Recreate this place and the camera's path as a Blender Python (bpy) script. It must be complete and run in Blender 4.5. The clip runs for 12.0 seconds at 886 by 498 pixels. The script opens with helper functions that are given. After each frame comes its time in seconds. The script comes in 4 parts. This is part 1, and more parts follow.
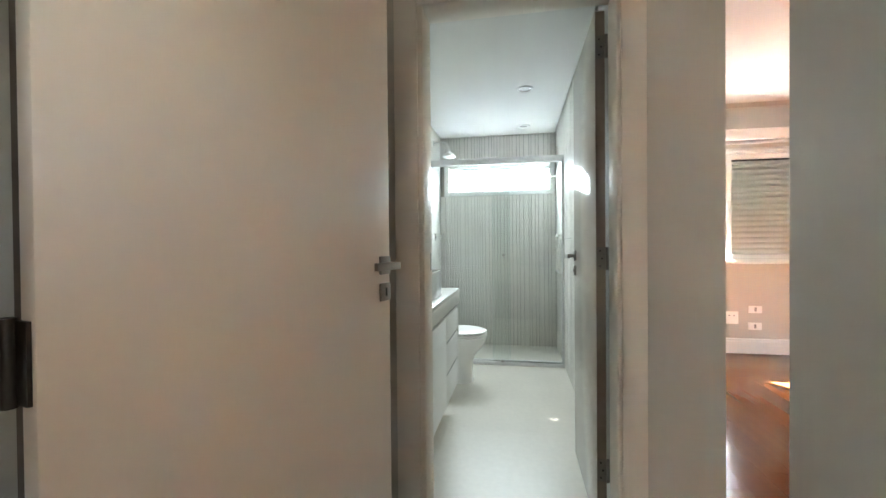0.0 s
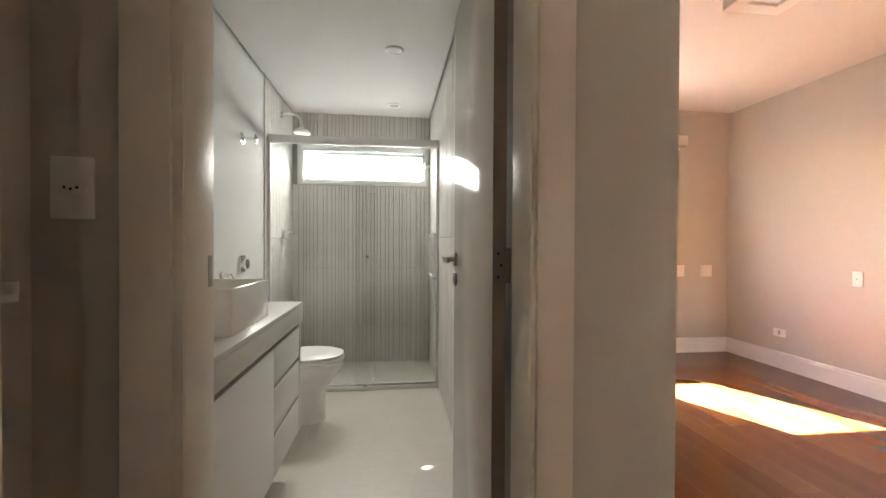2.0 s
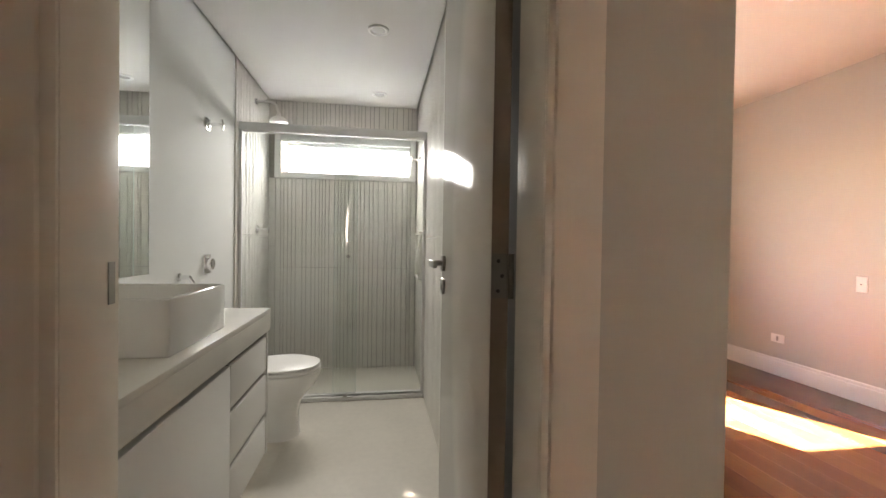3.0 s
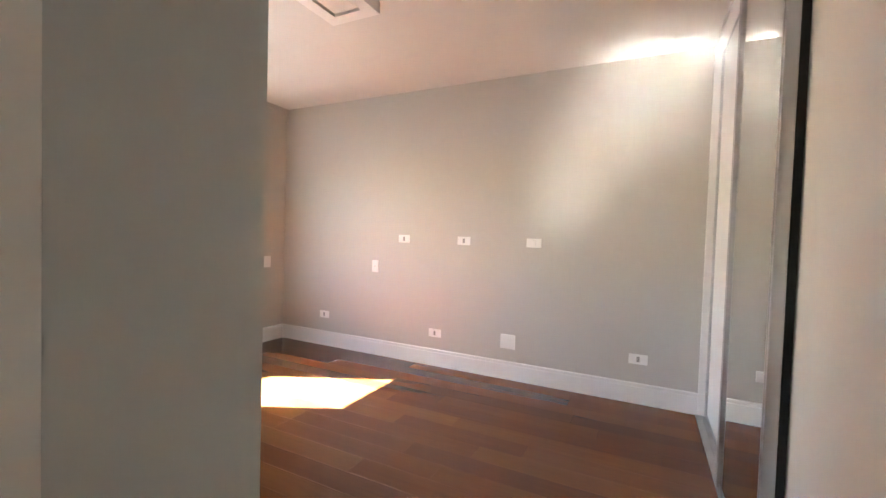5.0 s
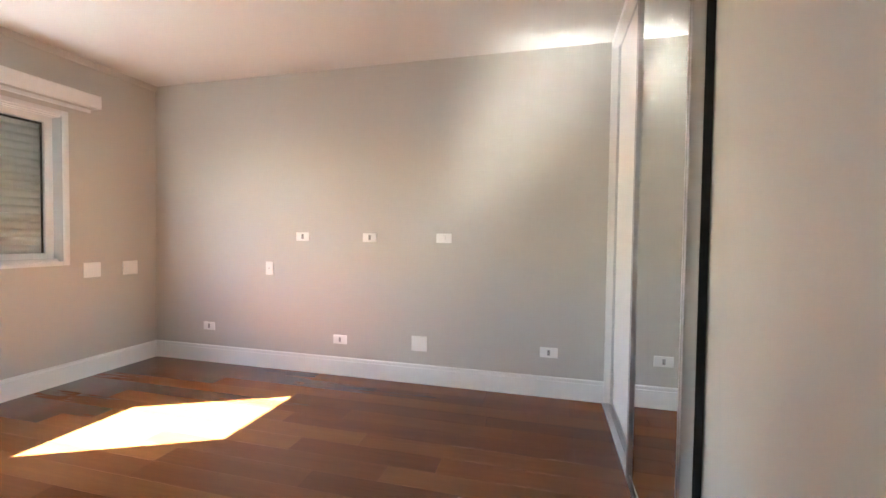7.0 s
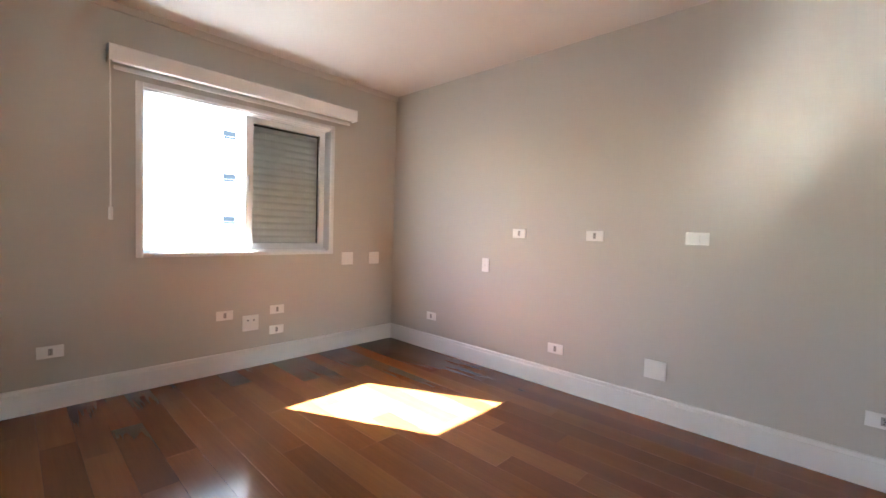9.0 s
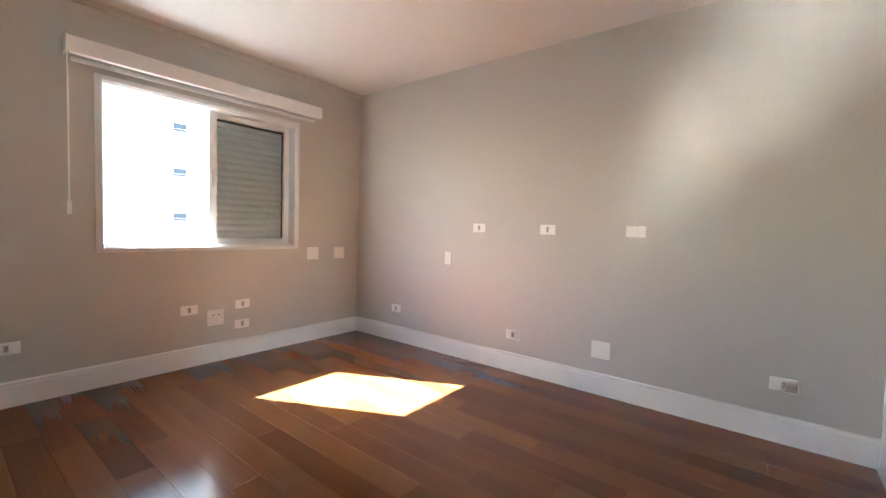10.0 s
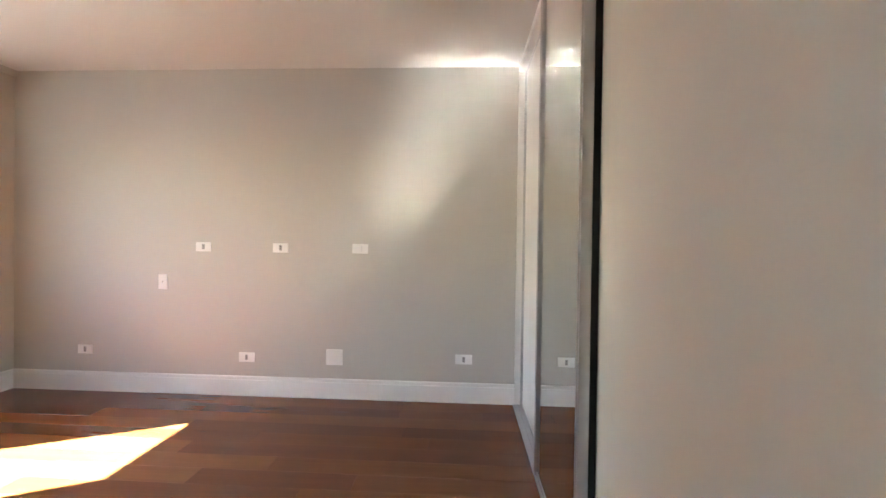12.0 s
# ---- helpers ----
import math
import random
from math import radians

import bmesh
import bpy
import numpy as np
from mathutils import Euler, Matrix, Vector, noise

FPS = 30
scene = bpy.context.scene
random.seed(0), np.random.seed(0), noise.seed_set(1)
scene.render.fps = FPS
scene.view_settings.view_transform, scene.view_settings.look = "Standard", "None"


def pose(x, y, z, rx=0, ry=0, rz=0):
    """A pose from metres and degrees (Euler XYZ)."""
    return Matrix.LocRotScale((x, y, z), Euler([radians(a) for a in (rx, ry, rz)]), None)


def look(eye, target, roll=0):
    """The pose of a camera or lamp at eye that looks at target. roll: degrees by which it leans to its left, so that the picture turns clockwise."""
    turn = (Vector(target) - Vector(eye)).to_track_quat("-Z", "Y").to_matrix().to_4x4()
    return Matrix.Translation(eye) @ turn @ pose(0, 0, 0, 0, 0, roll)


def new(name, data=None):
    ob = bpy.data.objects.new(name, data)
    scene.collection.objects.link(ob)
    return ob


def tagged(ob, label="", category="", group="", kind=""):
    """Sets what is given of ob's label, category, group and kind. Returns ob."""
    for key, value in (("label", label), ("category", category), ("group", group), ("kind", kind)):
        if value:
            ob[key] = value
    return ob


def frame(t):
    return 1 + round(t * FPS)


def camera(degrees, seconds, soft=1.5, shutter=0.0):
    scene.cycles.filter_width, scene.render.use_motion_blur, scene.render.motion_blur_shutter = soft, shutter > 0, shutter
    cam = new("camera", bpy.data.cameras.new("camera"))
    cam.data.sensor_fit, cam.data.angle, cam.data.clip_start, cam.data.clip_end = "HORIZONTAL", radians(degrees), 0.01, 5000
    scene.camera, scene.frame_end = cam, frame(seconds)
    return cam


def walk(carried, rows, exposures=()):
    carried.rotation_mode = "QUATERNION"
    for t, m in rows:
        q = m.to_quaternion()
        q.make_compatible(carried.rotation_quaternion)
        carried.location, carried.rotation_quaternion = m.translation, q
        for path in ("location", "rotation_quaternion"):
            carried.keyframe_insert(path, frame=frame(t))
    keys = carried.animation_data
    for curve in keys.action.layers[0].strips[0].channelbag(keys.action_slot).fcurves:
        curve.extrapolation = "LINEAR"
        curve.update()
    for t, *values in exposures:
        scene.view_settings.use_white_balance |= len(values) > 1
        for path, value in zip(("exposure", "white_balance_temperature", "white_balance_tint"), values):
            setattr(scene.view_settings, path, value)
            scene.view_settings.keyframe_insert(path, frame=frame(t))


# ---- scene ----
cam = camera(94.3, 12.0)
PATH = [
    (0, (-3.697, -4.777, 1.159), (-4.059, -2.81, 1.139), -0.5),
    (0.5, (-3.697, -4.586, 1.157), (-3.774, -2.588, 1.126), -0.2),
    (1, (-3.723, -4.412, 1.145), (-3.625, -2.415, 1.116), -0.1),
    (1.5, (-3.683, -4.229, 1.156), (-3.488, -2.239, 1.138), -0.0),
    (2, (-3.649, -4.09, 1.152), (-3.404, -2.105, 1.131), 0.3),
    (2.5, (-3.644, -3.959, 1.153), (-3.379, -1.977, 1.124), 0.5),
    (2.7, (-3.638, -3.923, 1.156), (-3.367, -1.942, 1.126), 0.7),
    (4.3, (-3.465, -3.678, 1.203), (-2.277, -2.069, 1.165), 1.0),
    (4.5, (-3.451, -3.693, 1.193), (-2.025, -2.291, 1.163), 1.3),
    (5, (-3.426, -3.724, 1.214), (-1.633, -2.839, 1.155), 1.8),
    (5.5, (-3.427, -3.756, 1.201), (-1.519, -3.157, 1.151), 1.7),
    (6, (-3.367, -3.75, 1.218), (-1.426, -3.268, 1.169), 1.2),
    (6.5, (-3.274, -3.748, 1.176), (-1.329, -3.286, 1.132), 0.9),
    (6.7, (-3.248, -3.722, 1.184), (-1.301, -3.268, 1.129), 0.8),
    (8.3, (-2.786, -3.564, 1.209), (-1.119, -2.459, 1.162), 1.6),
    (8.5, (-2.808, -3.511, 1.204), (-1.212, -2.306, 1.151), 1.8),
    (9, (-2.885, -3.477, 1.187), (-1.432, -2.105, 1.098), 1.8),
    (9.5, (-2.938, -3.519, 1.167), (-1.464, -2.172, 1.06), 1.8),
    (10, (-3.022, -3.582, 1.165), (-1.450, -2.349, 1.068), 1.7),
    (10.5, (-3.076, -3.633, 1.178), (-1.408, -2.533, 1.096), 1.4),
    (11, (-3.116, -3.681, 1.19), (-1.352, -2.74, 1.129), 1.0),
    (11.5, (-3.166, -3.705, 1.207), (-1.286, -3.022, 1.17), 0.7),
    (12, (-3.191, -3.7, 1.22), (-1.194, -3.595, 1.203), 0.8),
]
EXPOSURES = ((0.0, 7.30, 6700, 11), (0.5, 7.34, 6600, 11), (1.0, 7.05, 7900, 19), (1.5, 6.82, 8200, 22), (2.7, 6.69, 8200, 25), (4.4, 6.58, 7500, 22), (5.0, 6.62, 6450, 11), (6.6, 6.60, 6300, 7),
             (8.5, 6.29, 6100, 7), (10.5, 6.32, 6150, 6), (12.0, 6.41, 6350, 6))
walk(cam, [(t, look(eye, target, roll)) for t, eye, target, roll in PATH],
     exposures=EXPOSURES)

# ---- world and sun ----
scene.cycles.blur_glossy = 0.0
SUN_TRAVEL = Vector((0.49, -0.97, -1.0)).normalized()
world = bpy.data.worlds.new("sky")
scene.world = world
world.use_nodes = True
wn = world.node_tree.nodes
sky = wn.new("ShaderNodeTexSky")
sky.sky_type, sky.sun_disc = "NISHITA", False
sky.sun_elevation = math.asin(-SUN_TRAVEL.z)
sky.sun_rotation = math.atan2(-SUN_TRAVEL.x, -SUN_TRAVEL.y)
world.node_tree.links.new(sky.outputs[0], wn["Background"].inputs[0])
wn["Background"].inputs[1].default_value = 0.06
sun = new("sun", bpy.data.lights.new("sun", "SUN"))
sun.data.energy, sun.data.angle, sun.data.color = 3.0, radians(0.55), (1.0, 0.985, 0.955)
pane_light = new("window_light", bpy.data.lights.new("window_light", "AREA"))
pane_light.data.shape, pane_light.data.size, pane_light.data.size_y = "RECTANGLE", 1.10, 0.235
pane_light.data.spread = radians(125)
pane_light.data.energy, pane_light.data.color = 0.17, (0.84, 1.0, 1.06)
pane_light.matrix_world = look((-3.905, -0.036, 1.9125), (-3.905, -0.942, 1.30))
# Added warm fill lamp, out of view, that brightens the hall door and walls.
hall_fill = new("hall_fill_lamp", bpy.data.lights.new("hall_fill_lamp", "AREA"))
hall_fill.data.shape, hall_fill.data.size, hall_fill.data.size_y = "RECTANGLE", 0.29, 0.39
hall_fill.data.energy, hall_fill.data.color = 0.042, (1.0, 0.80, 0.60)
hall_fill.matrix_world = look((-3.22, -5.45, 1.60), (-4.22, -5.45, 1.60))
sun.matrix_world = look((-6, 12, 14), Vector((-6, 12, 14)) + SUN_TRAVEL)


# ---- materials ----
def shader(name, colour, rough=0.5, metal=0.0, vary=0.06, scale=3.0, grain=60.0, bump=0.05, dist=0.002, spec=0.5):
    """Principled surface with two scales of colour change and a fine relief."""
    m = bpy.data.materials.new(name)
    m.use_nodes = True
    n, l = m.node_tree.nodes, m.node_tree.links
    b = n["Principled BSDF"]
    b.inputs["Metallic"].default_value = metal
    b.inputs["Specular IOR Level"].default_value = spec
    co = n.new("ShaderNodeTexCoord")
    big, small = n.new("ShaderNodeTexNoise"), n.new("ShaderNodeTexNoise")
    big.inputs["Scale"].default_value, small.inputs["Scale"].default_value = scale, grain
    big.inputs["Detail"].default_value = 4
    for t in (big, small):
        l.new(co.outputs["Object"], t.inputs["Vector"])
    mix = n.new("ShaderNodeMix")
    mix.data_type = "RGBA"
    mix.inputs[6].default_value = (*[c * (1 - vary) for c in colour], 1)
    mix.inputs[7].default_value = (*[min(1, c * (1 + vary)) for c in colour], 1)
    add = n.new("ShaderNodeMath")
    add.operation = "MULTIPLY_ADD"
    l.new(small.outputs[0], add.inputs[0])
    add.inputs[1].default_value = 0.35
    half = n.new("ShaderNodeMath")
    half.operation = "MULTIPLY"
    l.new(big.outputs[0], half.inputs[0])
    half.inputs[1].default_value = 0.65
    l.new(half.outputs[0], add.inputs[2])
    l.new(add.outputs[0], mix.inputs[0])
    l.new(mix.outputs[2], b.inputs["Base Color"])
    rr = n.new("ShaderNodeMapRange")
    rr.inputs[3].default_value, rr.inputs[4].default_value = rough * 0.85, min(1, rough * 1.15)
    l.new(big.outputs[0], rr.inputs[0])
    l.new(rr.outputs[0], b.inputs["Roughness"])
    if bump:
        bp = n.new("ShaderNodeBump")
        bp.inputs["Strength"].default_value, bp.inputs["Distance"].default_value = bump, dist
        l.new(small.outputs[0], bp.inputs["Height"])
        l.new(bp.outputs[0], b.inputs["Normal"])
    return m


def wood_planks(name, gain=1.0):
    """Varnished hardwood; gain darkens the whole stain."""
    m = bpy.data.materials.new(name)
    m.use_nodes = True
    n, l = m.node_tree.nodes, m.node_tree.links
    b = n["Principled BSDF"]
    co, info = n.new("ShaderNodeTexCoord"), n.new("ShaderNodeObjectInfo")
    shift = n.new("ShaderNodeVectorMath")
    shift.operation = "MULTIPLY_ADD"
    comb = n.new("ShaderNodeCombineXYZ")
    for i in range(3):
        l.new(info.outputs["Random"], comb.inputs[i])
    shift.inputs[1].default_value = (37.0, 91.0, 13.0)
    l.new(comb.outputs[0], shift.inputs[0])
    l.new(co.outputs["Object"], shift.inputs[2])
    stretch = n.new("ShaderNodeMapping")
    stretch.inputs["Scale"].default_value = (20.0, 0.9, 20.0)
    l.new(shift.outputs[0], stretch.inputs[0])
    fine, broad = n.new("ShaderNodeTexNoise"), n.new("ShaderNodeTexNoise")
    fine.inputs["Scale"].default_value, fine.inputs["Detail"].default_value = 3.0, 6
    fine.inputs["Distortion"].default_value = 0.6
    broad.inputs["Scale"].default_value, broad.inputs["Detail"].default_value = 0.35, 3
    broad.inputs["Distortion"].default_value = 1.2
    l.new(stretch.outputs[0], fine.inputs[0])
    l.new(stretch.outputs[0], broad.inputs[0])
    tone = n.new("ShaderNodeValToRGB")
    e = tone.color_ramp.elements
    e[0].position, e[1].position = 0.0, 1.0
    stains = ((0.0, (0.106, 0.036, 0.0115)), (1.0, (0.270, 0.113, 0.036)), (0.2, (0.135, 0.047, 0.0145)), (0.45, (0.174, 0.062, 0.0195)), (0.75, (0.217, 0.083, 0.0265)))
    for k, (p, c) in enumerate(stains):
        x = e[k] if k < 2 else e.new(p)
        if k < 2:
            x.position = p
        x.color = (*[v * gain for v in c], 1)
    sharp = n.new("ShaderNodeMath")
    sharp.operation = "MULTIPLY_ADD"
    l.new(broad.outputs[0], sharp.inputs[0])
    sharp.inputs[1].default_value = 0.42
    base = n.new("ShaderNodeMath")
    base.operation = "MULTIPLY_ADD"
    l.new(info.outputs["Random"], base.inputs[0])
    base.inputs[1].default_value, base.inputs[2].default_value = 0.62, 0.0
    l.new(base.outputs[0], sharp.inputs[2])
    l.new(sharp.outputs[0], tone.inputs[0])
    mul = n.new("ShaderNodeMix")
    mul.data_type, mul.blend_type = "RGBA", "MULTIPLY"
    mul.inputs[0].default_value = 0.55
    g = n.new("ShaderNodeValToRGB")
    g.color_ramp.elements[0].position, g.color_ramp.elements[0].color = 0.25, (0.72, 0.68, 0.66, 1)
    g.color_ramp.elements[1].position, g.color_ramp.elements[1].color = 0.7, (1, 1, 1, 1)
    l.new(fine.outputs[0], g.inputs[0])
    l.new(tone.outputs[0], mul.inputs[6])
    l.new(g.outputs[0], mul.inputs[7])
    l.new(mul.outputs[2], b.inputs["Base Color"])
    b.inputs["Specular IOR Level"].default_value = 0.34
    rr = n.new("ShaderNodeMapRange")
    rr.inputs[3].default_value, rr.inputs[4].default_value = 0.15, 0.175
    l.new(fine.outputs[0], rr.inputs[0])
    l.new(rr.outputs[0], b.inputs["Roughness"])
    bp = n.new("ShaderNodeBump")
    bp.inputs["Strength"].default_value, bp.inputs["Distance"].default_value = 0.004, 0.001
    l.new(fine.outputs[0], bp.inputs["Height"])
    l.new(bp.outputs[0], b.inputs["Normal"])
    return m


def glass(name, tint=(0.975, 0.985, 0.982), rough=0.0, frost=0.0, milk=(0.95, 0.95, 0.95)):
    """Clear pane; frost lets part of the light scatter through."""
    m = bpy.data.materials.new(name)
    m.use_nodes = True
    n, l = m.node_tree.nodes, m.node_tree.links
    n.remove(n["Principled BSDF"])
    t, g, mix, f = (n.new("ShaderNode" + k) for k in ("BsdfTransparent", "BsdfGlossy", "MixShader", "Fresnel"))
    t.inputs[0].default_value = (*tint, 1)
    g.inputs["Roughness"].default_value = rough
    f.inputs[0].default_value = 1.5
    l.new(f.outputs[0], mix.inputs[0])
    body = t
    if frost:
        d, body = n.new("ShaderNodeBsdfTranslucent"), n.new("ShaderNodeMixShader")
        d.inputs[0].default_value = (*milk, 1)
        body.inputs[0].default_value = frost
        l.new(t.outputs[0], body.inputs[1])
        l.new(d.outputs[0], body.inputs[2])
    l.new(body.outputs[0], mix.inputs[1])
    l.new(g.outputs[0], mix.inputs[2])
    l.new(mix.outputs[0], n["Material Output"].inputs[0])
    return m


PAINT = shader("greige_wall_paint", (0.505, 0.485, 0.44), 0.6, vary=0.03, scale=1.3, grain=240, bump=0.12, dist=0.001, spec=0.35)
WHITE_CEIL = shader("white_ceiling_paint", (0.66, 0.645, 0.615), 0.8, vary=0.02, scale=1.1, grain=200, bump=0.08, dist=0.001, spec=0.2)
LACQUER = shader("white_lacquer", (0.78, 0.77, 0.745), 0.35, vary=0.02, scale=2, grain=90, bump=0.03)
DOOR_PAINT = shader("door_paint", (0.66, 0.62, 0.56), 0.11, vary=0.03, scale=1.6, grain=120, bump=0.01, spec=0.035)
HALL_DOOR_PAINT = shader("hall_door_paint", (0.70, 0.62, 0.535), 0.42, vary=0.03, scale=1.6, grain=120, bump=0.05)
CASING_PAINT = shader("casing_paint", (0.74, 0.69, 0.62), 0.4, vary=0.03, scale=1.6, grain=120, bump=0.05, spec=0.02)
PANEL = shader("cream_wardrobe_panel", (0.86, 0.815, 0.71), 0.45, vary=0.025, scale=1.2, grain=150, bump=0.04)
PLASTIC = shader("white_plastic", (0.80, 0.79, 0.76), 0.35, vary=0.02, scale=20, grain=200, bump=0.0)
SLOT = shader("dark_slot", (0.03, 0.03, 0.03), 0.6, vary=0.1, bump=0.0)
SLOT_GREY = shader("grey_socket_insert", (0.38, 0.37, 0.35), 0.5, vary=0.1, bump=0.0)
ALU = shader("brushed_aluminium", (0.60, 0.60, 0.60), 0.38, 0.85, vary=0.06, scale=8, grain=160, bump=0.05)
WIN_ALU = shader("white_painted_aluminium", (0.70, 0.70, 0.69), 0.4, 0.0, vary=0.03, scale=5, grain=120, bump=0.03)
GREY_ALU = shader("grey_painted_aluminium", (0.46, 0.46, 0.455), 0.4, 0.2, vary=0.04, scale=5, grain=120, bump=0.03)
SLAT = shader("grey_shutter_slat", (0.80, 0.80, 0.775), 0.45, 0.1, vary=0.05, scale=6, grain=80, bump=0.03)
CHROME = shader("chrome", (0.82, 0.82, 0.83), 0.1, 1.0, vary=0.03, scale=30, bump=0.0)
STEEL = shader("satin_steel", (0.34, 0.33, 0.31), 0.32, 1.0, vary=0.06, scale=30, grain=220, bump=0.04)
DARK_STEEL = shader("worn_hinge_steel", (0.045, 0.038, 0.034), 0.45, 0.6, vary=0.3, scale=40, grain=220, bump=0.08)
JAMB_WOOD = shader("dark_jamb_wood", (0.19, 0.15, 0.12), 0.55, vary=0.15, scale=4, grain=60, bump=0.1)
DARK_BRONZE = shader("tarnished_steel", (0.19, 0.175, 0.16), 0.4, 1.0, vary=0.15, scale=30, grain=220, bump=0.05)
# Hall door's north jamb: the doorway's shade is put into this dark brown.
SHADED_JAMB = shader("shade_toned_jamb", (0.09, 0.066, 0.05), 0.6, vary=0.15, scale=4, grain=60, bump=0.1)
BRUSH = shader("black_brush_seal", (0.012, 0.012, 0.012), 0.9, vary=0.2, scale=60, grain=400, bump=0.3)
CERAMIC = shader("white_ceramic", (0.82, 0.81, 0.78), 0.08, vary=0.015, scale=4, bump=0.0)
STONE = shader("cream_quartz", (0.74, 0.72, 0.67), 0.25, vary=0.03, scale=6, grain=260, bump=0.02)
TILE_FLOOR = shader("beige_porcelain", (0.60, 0.565, 0.50), 0.36, vary=0.2, scale=2.0, grain=30, bump=0.02, spec=0.25)
GROUT = shader("tile_grout", (0.30, 0.285, 0.26), 0.8, vary=0.1, scale=12, grain=150, bump=0.2)
TILE_JOINT = shader("pale_tile_joint", (0.52, 0.49, 0.435), 0.8, vary=0.1, scale=12, grain=150, bump=0.2)
FLUTE = shader("fluted_beige_tile", (0.66, 0.64, 0.60), 0.35, vary=0.12, scale=4, grain=60, bump=0.06, spec=0.006)
GLOSS_WALL = shader("gloss_white_tile", (0.70, 0.71, 0.69), 0.28, vary=0.02, scale=1.5, grain=60, bump=0.01, spec=0.0006)
GAP_SHADE = shader("painted_gap_shade", (0.10, 0.10, 0.095), 0.8, vary=0.1, bump=0.0)
SUBFLOOR = shader("dark_subfloor", (0.035, 0.018, 0.010), 0.8, vary=0.2, bump=0.1)
FACADE = shader("white_render", (0.82, 0.82, 0.80), 0.85, vary=0.04, scale=0.6, grain=8, bump=0.1, dist=0.01)
FACADE_GREY = shader("grey_render", (0.42, 0.45, 0.48), 0.85, vary=0.05, scale=0.6, grain=8, bump=0.1, dist=0.01)
GROUND = shader("pale_paving", (0.13, 0.13, 0.12), 0.85, vary=0.15, scale=0.3, grain=4, bump=0.2)
LAMP_GLASS = shader("opal_acrylic", (0.80, 0.78, 0.75), 0.3, vary=0.02, scale=6, bump=0.0)
FABRIC = shader("white_blind_fabric", (0.78, 0.765, 0.74), 0.75, vary=0.03, scale=9, grain=300, bump=0.15, dist=0.001)
PLANK = wood_planks("plank_wood", 0.9)
PLANK_DARK = wood_planks("dark_plank_wood", 0.62)
BLUE_PANE = shader("dark_window_glass", (0.030, 0.033, 0.037), 0.5, vary=0.1, bump=0.0, spec=0.15)
GLASS_EDGE = shader("pale_green_glass_edge", (0.62, 0.74, 0.72), 0.2, vary=0.05, bump=0.0)
CLEAR = glass("clear_glass")
SHOWER_GLASS = glass("shower_glass", (0.965, 0.985, 0.98))
FROST = glass("frosted_glass", (0.9, 0.96, 0.97), 0.05, 0.88, (0.49, 0.56, 0.61))
MIRROR = bpy.data.materials.new("silvered_mirror")
MIRROR.use_nodes = True
MIRROR.node_tree.nodes["Principled BSDF"].inputs["Metallic"].default_value = 1.0
MIRROR.node_tree.nodes["Principled BSDF"].inputs["Roughness"].default_value = 0.005
MIRROR.node_tree.nodes["Principled BSDF"].inputs["Base Color"].default_value = (0.86, 0.89, 0.87, 1)


# ---- mesh helpers ----
def box(bm, x0, x1, y0, y1, z0, z1, bevel=0.0, seg=2):
    """Adds a box, its edges rounded by bevel."""
    r = bmesh.ops.create_cube(bm, size=1.0)
    vs = r["verts"]
    for v in vs:
        v.co = Vector(((x0 + x1) / 2 + v.co.x * (x1 - x0), (y0 + y1) / 2 + v.co.y * (y1 - y0), (z0 + z1) / 2 + v.co.z * (z1 - z0)))
    if bevel:
        es = list({e for v in vs for e in v.link_edges})
        bmesh.ops.bevel(bm, geom=es, offset=bevel, segments=seg, affect="EDGES", profile=0.5)
    return bm


def boxes(*rows, bevel=0.0):
    bm = bmesh.new()
    for r in rows:
        box(bm, *r, bevel=bevel)
    return bm


def one(*r, bevel=0.0, seg=2):
    return box(bmesh.new(), *r, bevel=bevel, seg=seg)


def rod(bm, a, b, r, r2=None, sides=20, bevel=0.0):
    """A round bar from a to b."""
    a, b = Vector(a), Vector(b)
    m = Matrix.Translation((a + b) / 2) @ (b - a).to_track_quat("Z", "Y").to_matrix().to_4x4()
    res = bmesh.ops.create_cone(bm, cap_ends=True, segments=sides, radius1=r, radius2=r if r2 is None else r2, depth=(b - a).length, matrix=m)
    if bevel:
        caps = [e for v in res["verts"] for e in v.link_edges if len(e.link_faces) == 2 and any(len(f.verts) > 4 for f in e.link_faces)]
        bmesh.ops.bevel(bm, geom=list(set(caps)), offset=bevel, segments=2, affect="EDGES", profile=0.5)
    return bm


def lathe(profile, sides=40, squash=(1, 1)):
    """A turned body from (radius, height) pairs."""
    bm = bmesh.new()
    rings = []
    for r, z in profile:
        rings.append([bm.verts.new((r * squash[0] * math.cos(2 * math.pi * i / sides), r * squash[1] * math.sin(2 * math.pi * i / sides), z)) for i in range(sides)])
    for p, q in zip(rings, rings[1:]):
        for i in range(sides):
            bm.faces.new((p[i], p[(i + 1) % sides], q[(i + 1) % sides], q[i]))
    bm.faces.new(rings[0][::-1])
    bm.faces.new(rings[-1])
    return bm


def extrude_profile(points, axis, lo, hi):
    """A straight moulding: a closed outline of (u, v) pairs drawn along an axis."""
    bm = bmesh.new()

    def at(u, v, w):
        return {"x": (w, u, v), "y": (u, w, v), "z": (u, v, w)}[axis]
    a = [bm.verts.new(at(u, v, lo)) for u, v in points]
    b = [bm.verts.new(at(u, v, hi)) for u, v in points]
    k = len(points)
    for i in range(k):
        bm.faces.new((a[i], a[(i + 1) % k], b[(i + 1) % k], b[i]))
    bm.faces.new(a[::-1])
    bm.faces.new(b)
    bmesh.ops.recalc_face_normals(bm, faces=bm.faces)
    return bm


